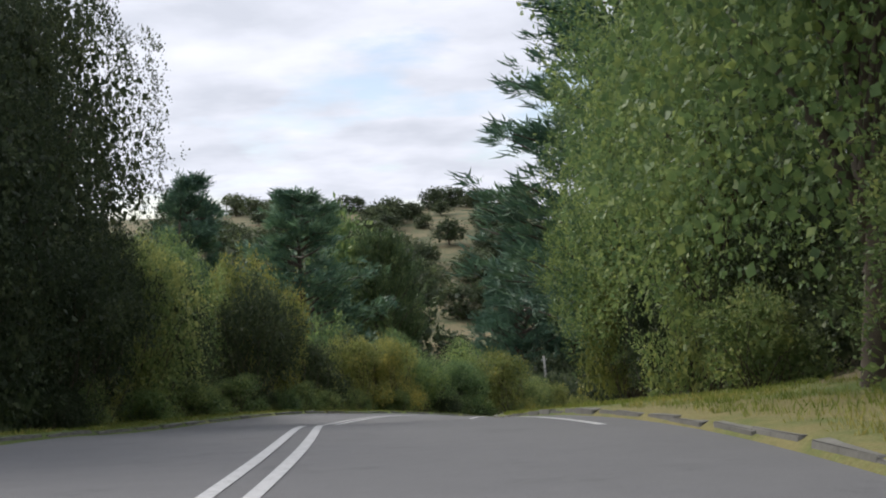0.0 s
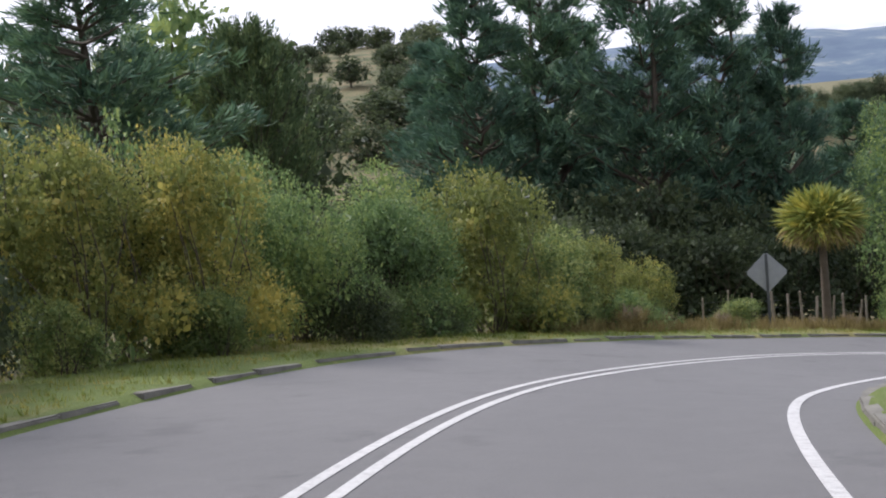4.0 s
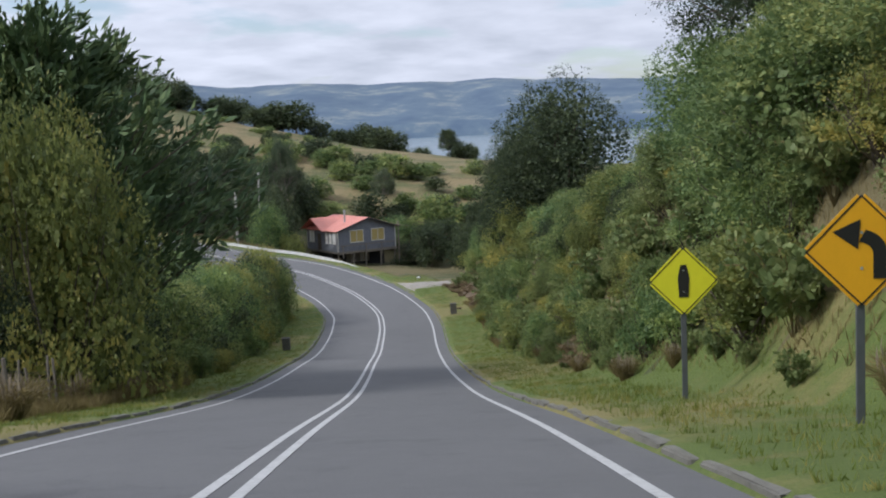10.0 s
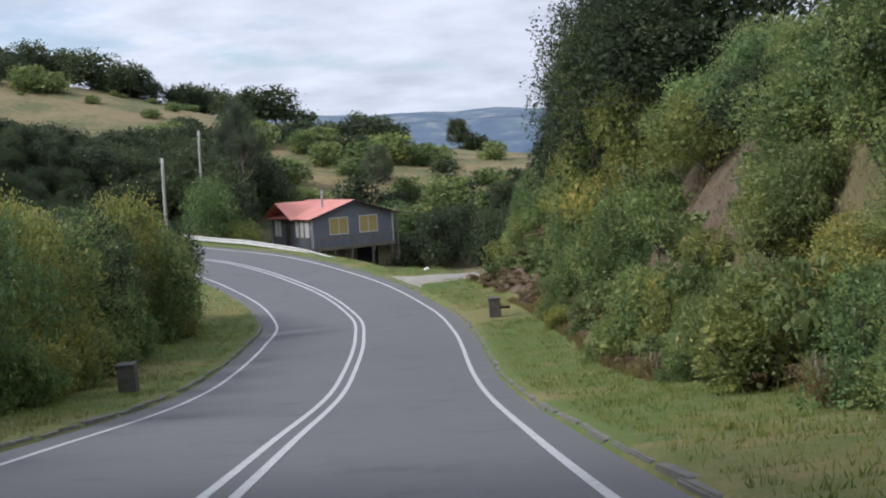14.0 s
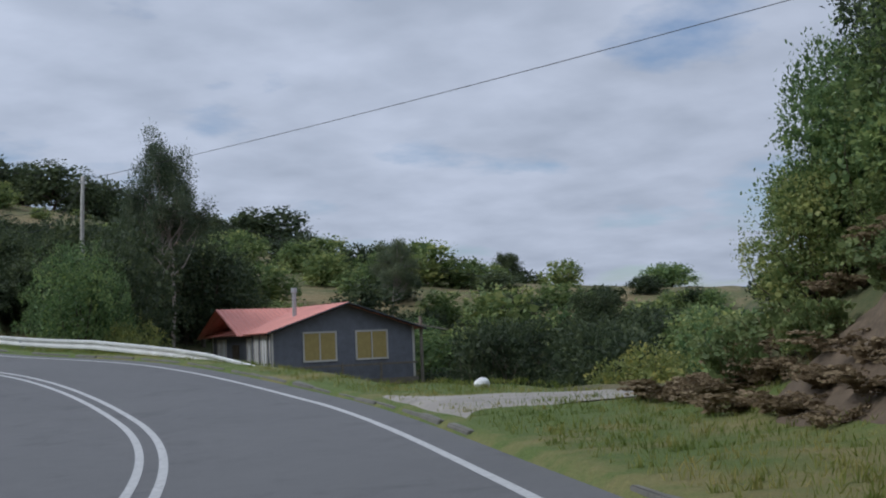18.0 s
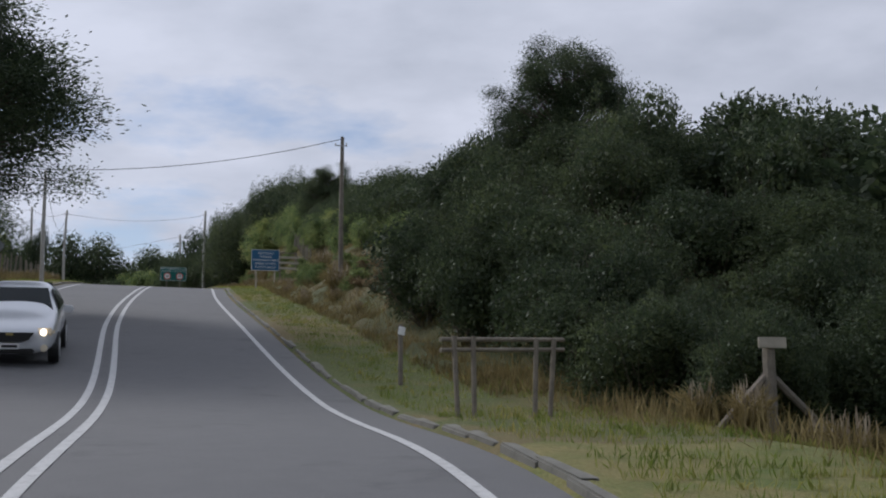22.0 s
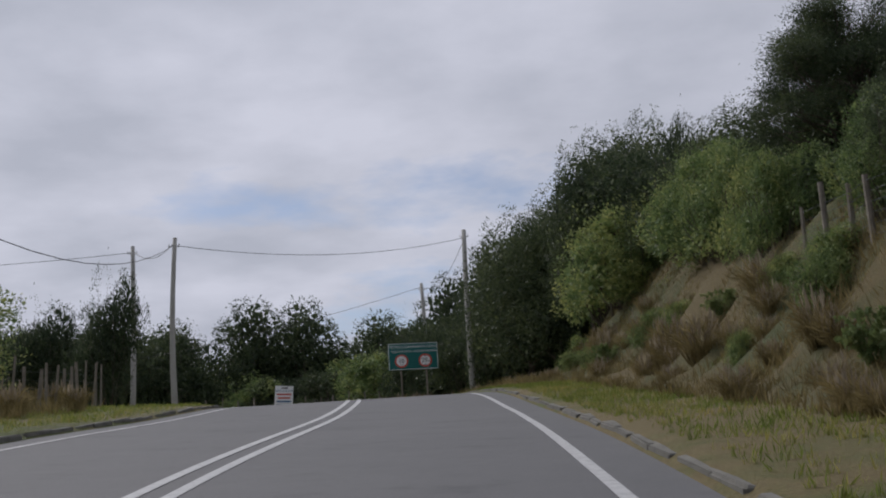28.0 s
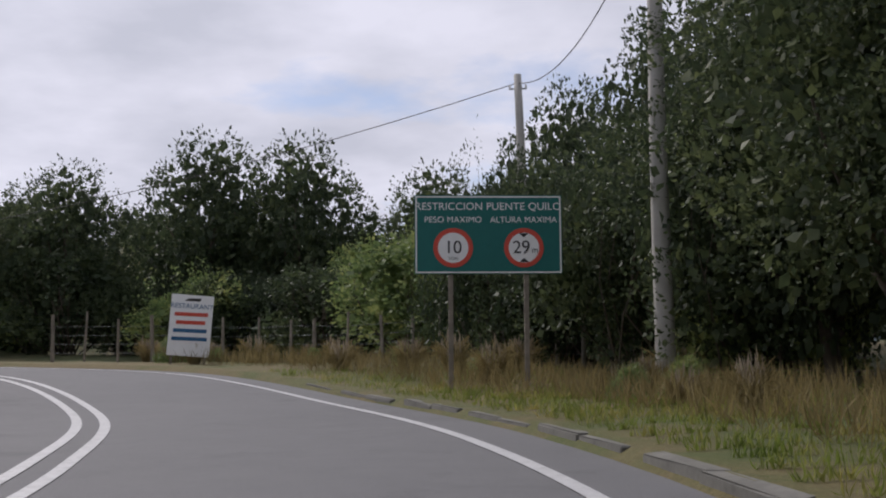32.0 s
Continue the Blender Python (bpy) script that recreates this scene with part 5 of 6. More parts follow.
def green_board():
    x, y, zc = 125.75, 223.25, -8.2
    root = thing("restriction_board", pose(x, y, zc, 0, 0, 8), "green road board with white lettering and two red-ringed discs", "road sign")
    w, h = 2.42, 1.30
    board = part("board", box(w, 0.03, h, (0, 0, 0), 0.006), M_GREENS, root)
    part("border", frame_rect(w - 0.03, h - 0.03, 0.022, -0.018), M_WHITE, board)
    lettering("RESTRICCION PUENTE QUILO", 0.175, (0, -0.02, 0.46), M_WHITE, board, 1.02)
    lettering("PESO MAXIMO", 0.140, (-0.58, -0.02, 0.24), M_WHITE, board, 1.04)
    lettering("ALTURA MAXIMA", 0.140, (0.58, -0.02, 0.24), M_WHITE, board, 1.0)
    for cx, t in ((-0.58, "10"), (0.58, "29")):
        disc = part("disc", flat_shape([(cx + 0.26 * math.cos(a), -0.22 + 0.26 * math.sin(a)) for a in np.linspace(0, 2 * math.pi, 32, endpoint=False)], -0.017), M_WHITE, board)
        part("ring", ring(0.25, 0.325, -0.024, 40, cx, -0.22), M_RED, disc, "red ring")
        lettering(t, 0.30, (cx - (0.04 if t == "29" else 0), -0.026, -0.22), M_BLACK, disc, 0.95)
    lettering("TON", 0.075, (-0.58, -0.026, -0.40), M_BLACK, board)
    lettering("m", 0.14, (0.76, -0.026, -0.26), M_BLACK, board)
    for sz in (0.02, -0.46):
        part("mark", flat_shape([(0.50, sz - 0.22 + 0.22), (0.66, sz), (0.58, sz - 0.07 if sz > 0 else sz + 0.07)], -0.024), M_BLACK, board)
    for sx in (-0.62, 0.62):
        foot = gz(x + sx, y) - zc - 0.3
        part("post", box(0.08, 0.08, h / 2 - foot, (sx, 0.06, (h / 2 + foot) / 2), 0.01), M_WOOD, root)


def restaurant_board():
    x, y = 117.85, 231.95
    zg = gz(x, y)
    root = thing("restaurant_board", pose(x, y, -9.1, 0, 4, 14), "leaning white painted restaurant board in the verge", "sign")
    board = part("board", box(1.02, 0.04, 1.5, (0, 0, 0), 0.008), M_WHITE, root)
    lettering("RESTAURANT", 0.165, (0, -0.024, 0.47), M_BLUE, board)
    part("symbol", flat_shape([(-0.2, 0.60), (0.18, 0.60), (0.22, 0.68), (-0.1, 0.66)], -0.022), M_BLACK, board)
    for k, (wd, mt) in enumerate(((0.8, M_RED), (0.7, M_RED), (0.8, M_BLUE), (0.85, M_BLUE))):
        part("painted_bar", flat_shape([(-wd / 2, 0.22 - 0.2 * k), (wd / 2, 0.24 - 0.2 * k), (wd / 2, 0.33 - 0.2 * k), (-wd / 2, 0.31 - 0.2 * k)], -0.022), mt, board)
    for sx in (-0.4, 0.4):
        part("post", box(0.06, 0.06, 1.4 + (-9.1 - 0.75 - zg) + 0.5, (sx, 0.05, -0.3 - 0.35), 0.008), M_WOOD, root)


blue_board()
plank_board()
green_board()
restaurant_board()


# ---- poles and cables ----
def pole(x, y, top, label, mat, r=0.10, name="utility_pole", bend=0.01):
    zb = gz(x, y) - 0.4
    root = thing(name, pose(x, y, zb), label, "utility pole", "utility poles")
    h = top - zb
    g = np.random.default_rng(int(x * 10))
    limb_mesh("shaft", [limb(g, (0, 0, 0), (g.normal(0, 0.04), g.normal(0, 0.04), h), r * 1.25, r * 0.8, bend, 8) + [((0, 0, h + 0.001), 0.01)]], mat, root, 10)
    part("bracket", join(rod((-0.22, 0, h - 0.35), (0.22, 0, h - 0.35), 0.022, seg=6), rod((0, -0.16, h - 0.6), (0, 0.16, h - 0.6), 0.02, seg=6)), M_STEEL, root)
    for sx in (-0.2, 0.2):
        part("insulator", rod((sx, 0, h - 0.36), (sx, 0, h - 0.24), 0.035, 0.02, 8), M_WHITE, root)
    return root


CON = "round grey concrete utility pole with cables"
pole(139.64, 119.2, -17.6, CON, M_CONCRETE, 0.14)
pole(145.9, 120.5, -15.4, CON, M_CONCRETE, 0.11)
pole(121.5, 172.1, -9.4, CON, M_CONCRETE, 0.095)
pole(113.4, 218.4, -2.9, CON, M_CONCRETE, 0.11)
pole(117.5, 210.3, -4.6, CON, M_CONCRETE, 0.10)
pole(125.9, 232.6, -2.9, CON, M_CONCRETE, 0.12)
pole(128.6, 223.5, -2.0, CON, M_CONCRETE, 0.14)
pole(134.8, 153.2, -11.8, "crooked weathered wooden utility pole on the bank", M_WOOD, 0.085, bend=0.02)
pole(5.96, 49.6, -3.2, CON, M_CONCRETE, 0.11)


def cable(p, q, sag, r=0.012):
    p, q = np.array(p, float), np.array(q, float)
    pts = [(tuple(p + (q - p) * t - np.array((0, 0, 4 * sag * t * (1 - t)))), r) for t in np.linspace(0, 1, 17)]
    ob = limb_mesh("cable", [pts], M_CABLE, None, 5)
    return tagged(ob, "thin dark overhead cable strung between poles", "cable", "overhead cables")


cable((145.9, 120.5, -15.6), (126.0, 61.8, -16.4), 0.4)
cable((145.9, 120.5, -15.6), (185, 118, -19.5), 0.8)
cable((145.9, 120.5, -15.6), (110, 137.5, -11.5), 0.5)
cable((139.6, 119.2, -17.8), (145.9, 120.5, -15.6), 0.7)
cable((139.6, 119.2, -18.0), (145.9, 120.5, -15.8), 1.4)
cable((134.8, 153.2, -11.9), (118.5, 152.0, -13.2), 0.9)
cable((121.5, 172.1, -9.6), (104, 160, -8.5), 0.6)
cable((121.5, 172.1, -9.7), (117.5, 210.3, -4.9), 2.0)
cable((117.5, 210.3, -4.8), (113.4, 218.4, -3.1), 0.5)
cable((117.5, 210.3, -4.9), (128.6, 223.5, -2.4), 0.6)
cable((128.6, 223.5, -2.4), (125.9, 232.6, -3.1), 0.9)
cable((125.9, 232.6, -3.1), (96, 246, -5.0), 0.8)
cable((113.4, 218.4, -3.2), (88, 206, -4.0), 0.9)


# ---- guard rail ----
def guard_rail():
    ia, ib = np.searchsorted(S_AT, 209.0), np.searchsorted(S_AT, 232.8)
    root = thing("guard_rail", pose(0, 0, 0), "white corrugated steel guard rail along the outside of the bend", "guard rail")
    idx = list(range(int(ia), int(ib), 4))
    n = len(idx)
    prof = [(0.00, 0.155), (0.04, 0.13), (0.04, 0.07), (-0.02, 0.025), (-0.02, -0.025), (0.04, -0.07), (0.04, -0.13), (0.0, -0.155)]
    def place(k, off, dz):
        i = idx[k]
        t = k / (n - 1)
        d = 5.15 + 0.5 * smooth01((0.14 - t) / 0.14)
        px, py = LINE[i, 0] + SIDE[i, 0] * (d - off), LINE[i, 1] + SIDE[i, 1] * (d - off)
        z0 = LINE[i, 2] + table(t, [(0, -0.1), (0.28, 0.30), (0.55, 0.50), (0.75, 0.42), (0.93, 0.30), (1, 0.05)])
        return px, py, z0 + dz
    step = 9
    for k0 in range(0, n - 1, step):
        verts, faces = [], []
        ks = range(k0, min(n, k0 + step + 1))
        for side in (0, 0.012):
            for k in ks:
                verts += [place(k, o + side, dz) for o, dz in prof]
        m, c = len(list(ks)), len(prof)
        for side in (0, 1):
            for r in range(m - 1):
                for q in range(c - 1):
                    i = side * m * c + r * c + q
                    faces.append((i, i + 1, i + c + 1, i + c))
        link_mesh("rail_beam", verts, faces, M_RAIL, root, smooth=False)
    for k in range(3, n, 5):
        px, py, pz = place(k, -0.10, 0)
        part("rail_post", rod((px, py, pz - 1.1), (px, py, pz + 0.12), 0.06, seg=6), M_STEEL, root)
        px, py, pz = place(k, -0.04, 0)
        part("spacer", box(0.12, 0.12, 0.2, (px, py, pz), 0.005), M_STEEL, root)


guard_rail()


# ---- house in the hollow ----
def siding(w, h0, h1, step=0.16, gable=0.0):
    """Lapped boards over a wall w wide from h0 to h1, in the x, z plane, facing -y; gable: extra height at the middle."""
    bm = bmesh.new()
    z = h0
    while z < h1 + gable - 0.02:
        t = min(z + step, h1 + gable)
        def span(zz):
            if zz <= h1:
                return 0.0, w
            k = (zz - h1) / gable * w / 2
            return k, w - k
        (a0, b0), (a1, b1) = span(z), span(t)
        if b0 - a0 > 0.05:
            v = [bm.verts.new(p) for p in ((a0, -0.03, z), (b0, -0.03, z), (b1, -0.008, t), (a1, -0.008, t), (a0, 0.0, z), (b0, 0.0, z))]
            bm.faces.new((v[0], v[1], v[2], v[3]))
            bm.faces.new((v[4], v[5], v[1], v[0]))
        z = t
    return bm


def wall_slab(w, h0, h1, t=0.15, gable=0.0):
    bm = bmesh.new()
    pts = [(0, h0), (w, h0), (w, h1)] + ([(w / 2, h1 + gable)] if gable else []) + [(0, h1)]
    f = bm.faces.new([bm.verts.new((x, 0, z)) for x, z in pts])
    r = bmesh.ops.extrude_face_region(bm, geom=[f])
    bmesh.ops.translate(bm, vec=(0, t, 0), verts=[v for v in r["geom"] if isinstance(v, bmesh.types.BMVert)])
    return bm


def house_window(parent, m, w, h, mat, bars=1):
    win = part("window", join(box(w + 0.16, 0.06, 0.09, (0, -0.06, h / 2 + 0.04)), box(w + 0.16, 0.08, 0.09, (0, -0.07, -h / 2 - 0.04)), box(0.08, 0.06, h, (-w / 2 - 0.04, -0.06, 0)), box(0.08, 0.06, h, (w / 2 + 0.04, -0.06, 0))), M_TRIM, parent)
    win.matrix_basis = m
    part("pane", box(w, 0.02, h, (0, -0.035, 0)), mat, win, "drawn yellow curtain behind the pane")
    for k in range(bars):
        part("mullion", box(0.06, 0.04, h, (-w / 2 + w * (k + 1) / (bars + 1), -0.065, 0)), M_TRIM, win)
    return win


def roof_sheet(parent, a, b, c, d, ribs=14, t=0.06):
    """Corrugated sheet over the four corners: a, b along the ridge, d, c along the eave."""
    a, b, c, d = map(Vector, (a, b, c, d))
    nrm = (b - a).cross(d - a).normalized()
    if nrm.z < 0:
        nrm = -nrm
    verts, faces = [], []
    n = ribs * 4
    for k in range(n + 1):
        u = k / n
        lift = nrm * (0.018 * math.sin(2 * math.pi * k / 4))
        p, q = a.lerp(b, u) + lift, d.lerp(c, u) + lift
        verts += [tuple(p), tuple(q), tuple(p - nrm * t), tuple(q - nrm * t)]
    for k in range(n):
        i = k * 4
        faces += [(i, i + 1, i + 5, i + 4), (i + 2, i + 6, i + 7, i + 3), (i + 1, i + 3, i + 7, i + 5), (i, i + 4, i + 6, i + 2)]
    return link_mesh("roof", verts, faces, M_ROOF, parent, "red corrugated roof sheet", smooth=False)


def house():
    root = thing("house", pose(150.9, 113.1, -26.0, 0, 0, -28.7), "grey-sided timber house with a red roof on stilts", "house")
    W, D, H, G = 8.1, 8.0, 2.62, 1.28
    low = min(-1.8, gz(154, 111) + 26.0) - 0.5
    def turned(ob, x, y, rz):
        ob.matrix_basis = pose(x, y, 0, 0, 0, rz)
        return ob
    for w, x, y, rz, g in ((W, 0, 0, 0, G), (D, 0, D, -90, 0), (D, W, 0, 90, 0), (W, W, D, 180, G)):
        wl_ = turned(part("wall", wall_slab(w, 0, H, 0.14, g), M_SIDING, root), x, y, rz)
        part("siding", siding(w, 0.0, H, 0.17, g), M_SIDING, wl_)
        for cx in (0.05, w - 0.05):
            part("corner_board", box(0.10, 0.03, H, (cx, -0.045, H / 2)), M_TRIM, wl_)
    part("floor_deck", box(W + 0.3, D + 0.3, 0.22, (W / 2, D / 2, -0.12), 0.02), M_WOOD, root)
    for x in (1.72 + 0.9, 4.62 + 0.9 + 0.05):
        house_window(root, pose(x, 0, 1.75), 1.72, 1.36, M_CURTAIN)
    for y, wd in ((0.75, 0.62), (1.75, 0.42)):
        house_window(root, pose(0, y, 1.65, 0, 0, -90), wd, 1.35, M_WHITE, 1)
    # side openings
    part("door", box(0.06, 0.85, 2.0, (-0.05, 4.6, 1.02), 0.01), M_BARK, root, "dark brown wooden door")
    for y, wd in ((2.7, 0.45), (6.2, 0.4), (6.9, 0.4)):
        house_window(root, pose(0, y, 1.6, 0, 0, -90), wd, 1.3, M_WHITE, 0)
    # roofs
    o = 0.45
    s = G / (W / 2)
    roof_sheet(root, (W / 2, -0.6, H + G + .06), (W / 2, D + 0.4, H + G + .06), (-o, D + 0.4, H - o * s + .06), (-o, -0.6, H - o * s + .06), 22)
    roof_sheet(root, (W / 2, -0.6, H + G + .06), (W / 2, D + 0.4, H + G + .06), (W + o, D + 0.4, H - o * s + .06), (W + o, -0.6, H - o * s + .06), 22)
    roof_sheet(root, (-0.75, 5.5, H + G + .04), (W / 2, 5.5, H + G + .04), (W / 2, 2.5, H - 0.15), (-0.75, 2.5, H - 0.15), 18)
    roof_sheet(root, (-0.75, 5.5, H + G + .04), (W / 2, 5.5, H + G + .04), (W / 2, 8.5, H - 0.15), (-0.75, 8.5, H - 0.15), 18)
    for q in ((-o, W / 2), (W + o, W / 2)):
        part("barge_board", rod((q[0], -0.6, H - o * s), (q[1], -0.6, H + G), 0.06, seg=4), M_DARK, root)
    chim = part("chimney", join(rod((2.3, 2.2, H + 0.4), (2.3, 2.2, H + G + 0.75), 0.11, seg=12), rod((2.3, 2.2, H + G + 0.72), (2.3, 2.2, H + G + 0.95), 0.17, 0.15, 12)), M_STEEL, root, "grey metal stove pipe")
    # under-storey: stilts, recessed store, railing
    part("store_wall", box(W - 0.8, 5.5, -low - 0.25, (W / 2, 5.0, low / 2 - 0.12)), M_DARK, root)
    for k in range(5):
        part("store_panel", box(0.62, 0.05, 1.35, (2.55 + 0.66 * k, 2.2, -1.0), 0.01), M_WOODPALE if k % 2 else M_WOOD, root)
    for x in (0.1, 2.2, 3.9, 6.0, W - 0.1):
        part("stilt", box(0.16, 0.16, -low, (x, 0.15, low / 2 - 0.1), 0.01), M_WOOD, root)
    part("beam", box(W + 0.2, 0.14, 0.2, (W / 2, -0.05, -0.22), 0.01), M_WOOD, root)
    for x in (0.4, 3.6, 5.8):
        part("rail_post", box(0.10, 0.10, 1.5, (x, -0.55, 0.1), 0.01), M_WOOD, root)
    part("handrail", box(W - 0.3, 0.06, 0.10, (W / 2, -0.55, 0.75), 0.01), M_WOOD, root)
    part("side_post", rod((W + 0.35, -0.2, low), (W + 0.35, -0.2, H + 0.5), 0.09, seg=8), M_WOOD, root, "dark upright timber post")
    part("spar", rod((W - 0.1, -0.2, H + 0.15), (W + 1.9, -0.4, H - 0.25), 0.04, seg=6), M_WOOD, root)


house()


# ---- small things beside the road ----
def block_marker(x, y, rz, label):
    z = gz(x, y)
    root = thing("concrete_marker", pose(x, y, z - 0.1, 2, -2, rz), label, "marker block", "marker blocks")
    part("block", join(box(0.46, 0.42, 0.86, (0, 0, 0.40), 0.03)), M_STONE, root)
    part("cap", box(0.50, 0.46, 0.07, (0, 0, 0.845), 0.015), M_STONE, root)
    return root


r0 = block_marker(110.0, 76.3, -60, "mossy dark concrete marker block in the verge")
part("pipe", rod((0.2, 0.1, 0.45), (0.62, 0.1, 0.42), 0.06, seg=10), M_SOIL, r0, "rusty pipe stub")
x, y, hd = station(172, -5.6)
block_marker(x, y, hd, "dark concrete marker block beside the hedge")


def boulder(x, y, r, mat, label, name="stone", seed=1):
    g = np.random.default_rng(seed)
    bm = bmesh.new()
    bmesh.ops.create_icosphere(bm, subdivisions=2, radius=r)
    for v in bm.verts:
        v.co *= 1 + 0.25 * noise.noise(v.co * 3 / r + Vector((seed, 0, 0)))
        v.co.z *= 0.8
    ob = part(name, bm, mat)
    ob.matrix_basis = pose(x, y, gz(x, y) + r * 0.35, 0, 0, g.uniform(0, 360))
    return tagged(ob, label, "stone")


boulder(127.1, 88.8, 0.17, M_WHITE, "whitewashed stone marking the track entrance", seed=3)
boulder(130.6, 213.3, 0.38, M_KERB, "grey half-buried rock in the verge", seed=5)


def fence(points, label, h=1.2, gap=1.4, wires=4, mat=None, seed=1, lean=5):
    """Split posts with wires along a line of points."""
    g = np.random.default_rng(seed)
    root = thing("wire_fence", pose(0, 0, 0), label, "fence", "wire fences")
    pts = np.array(points, float)
    u = np.concatenate(([0], np.cumsum(np.linalg.norm(np.diff(pts, axis=0), axis=1))))
    tops = []
    k = 0.0
    while k <= u[-1]:
        x, y = np.interp(k, u, pts[:, 0]), np.interp(k, u, pts[:, 1])
        z = gz(x, y)
        hh = h * g.uniform(0.85, 1.15)
        r = g.uniform(0.035, 0.06)
        tip = (x + g.normal(0, radians(lean) * h * 0.5), y + g.normal(0, radians(lean) * h * 0.5), z + hh)
        part("post", rod((x, y, z - 0.3), tip, r * 1.1, r * 0.85, 7), mat or M_WOOD, root)
        tops.append((Vector((x, y, z)), Vector(tip), hh))
        k += gap * g.uniform(0.75, 1.25)
    for w in range(wires):
        f = (w + 1) / (wires + 0.4)
        part_pts = [(tuple(a.lerp(b, f * h * 0.85 / hh)), 0.0045) for a, b, hh in tops]
        limb_mesh("wire", [part_pts], M_POST, root, 3)
    return root


def along(s0, s1, d, n=12):
    return [station(s, d)[:2] for s in np.linspace(s0, s1, n)]


OLD = "old grey wooden fence posts with sagging wire"
fence([(10.0, 34.2), (12.5, 34.6), (15.2, 36.2), (18.0, 38.4)], OLD, 1.25, 0.9, 4, seed=2, lean=8)
fence(along(116, 134, -7.8), OLD, 1.5, 0.95, 5, seed=3)
fence(along(246, 321, -8.2), OLD, 1.35, 0.95, 5, seed=4, lean=7)
fence(along(248, 262, 8.6), OLD, 1.3, 1.3, 5, seed=5)
fence(along(290, 302, 9.0, 4), OLD, 1.3, 1.1, 6, M_WOOD, seed=6, lean=3)
fence([(112.5, 236.0), (118.5, 236.3), (123.5, 234.0), (128.0, 228.5), (131.5, 223.0)], OLD, 1.3, 1.0, 4, seed=7)


def wood_sign():
    x, y = 137.5, 125.0
    z = gz(x, y)
    root = thing("braced_post_sign", pose(x, y, z, 0, 0, 5), "small pale board on a braced wooden post", "sign")
    part("post", rod((0, 0, -0.3), (0, 0, 1.15), 0.09, 0.08, 8), M_WOOD, root)
    for sx in (-1, 1):
        part("brace", rod((sx * 0.95, 0, -0.1), (0, 0.02, 0.8), 0.05, seg=7), M_WOOD, root)
    part("board", box(0.40, 0.03, 0.14, (0, -0.10, 1.17), 0.008), M_WOODPALE, root)


def gate_frame():
    x, y = 134.6, 126.5
    z = gz(x, y)
    root = thing("pole_frame", pose(x, y, z, 0, 0, 20), "rough pole frame of a disused gate in the scrub", "gate")
    for k, sx in enumerate((-1.2, -0.9, 0.3, 0.6)):
        part("upright", rod((sx * 0.8, 0, -0.3), (sx * 0.8 + 0.06 * (k - 1), 0, 1.05), 0.035, seg=7), M_WOOD, root)
    for k, zz in enumerate((0.86, 1.0)):
        part("crosspole", rod((-1.2, 0.05, zz), (0.8, 0.05, zz + 0.05), 0.03, seg=7), M_WOOD, root)


wood_sign()
gate_frame()


def tag_plate():
    x, y = 133.8, 131.8
    root = thing("tag_board", pose(x, y, gz(x, y), 0, 0, 10), "small white tag nailed to a fence post", "sign")
    part("post", rod((0, 0.05, -0.3), (0, 0.05, 1.1), 0.045, seg=7), M_WOOD, root)
    part("board", box(0.13, 0.02, 0.15, (0, -0.02, 0.98), 0.005, Matrix.Rotation(radians(12), 4, "Y")), M_WHITE, root)


tag_plate()


def covered_cart():
    x, y, hd = station(120.5, -9.2)
    root = thing("covered_cart", pose(x, y, gz(x, y), 0, 0, hd + 40), "small cart under a dirty white tarpaulin", "cart")
    part("bed", box(1.2, 0.8, 0.12, (0, 0, 0.6), 0.02), M_WOOD, root)
    bm = box(1.25, 0.85, 0.75, (0, 0, 1.05), 0.08)
    bmesh.ops.subdivide_edges(bm, edges=bm.edges[:], cuts=2)
    for v in bm.verts:
        v.co += Vector((noise.noise(v.co * 3), noise.noise(v.co * 3 + Vector((5, 0, 0))), noise.noise(v.co * 2))) * 0.06
    part("tarpaulin", bm, M_WHITE, root)
    for sy in (-0.42, 0.42):
        wheel = part("wheel", rod((0, sy - 0.05, 0.33), (0, sy + 0.05, 0.33), 0.33, seg=18), M_BLACK, root)
        part("hub", rod((0, sy - 0.06, 0.33), (0, sy + 0.06, 0.33), 0.09, seg=10), M_STEEL, wheel)


covered_cart()


def far_shed(x, y, rz, w, d, h, label, roof):
    root = thing("farm_shed", pose(x, y, gz(x, y) - 0.2, 0, 0, rz), label, "shed")
    part("wall", box(w, d, h, (0, 0, h / 2)), M_WOODPALE, root)
    bm = bmesh.new()
    pts = [(-w / 2 - .4, h), (w / 2 + .4, h), (w / 2 + .4, h + .1), (0, h + w * 0.22), (-w / 2 - .4, h + .1)]
    f = bm.faces.new([bm.verts.new((a, -d / 2 - 0.4, b)) for a, b in pts])
    r = bmesh.ops.extrude_face_region(bm, geom=[f])
    bmesh.ops.translate(bm, vec=(0, d + 0.8, 0), verts=[v for v in r["geom"] if isinstance(v, bmesh.types.BMVert)])
    part("roof", bm, roof, root)
    part("door", box(w * 0.2, 0.1, h * 0.7, (0.1 * w, -d / 2 - 0.03, h * 0.35)), M_DARK, root)


far_shed(92, 128, 60, 9, 6, 2.6, "pale farm shed with a light metal roof among trees", M_STEEL)
far_shed(24, 540, 20, 12, 7, 3.4, "far farm building with a pale roof in the fields", M_STEEL)


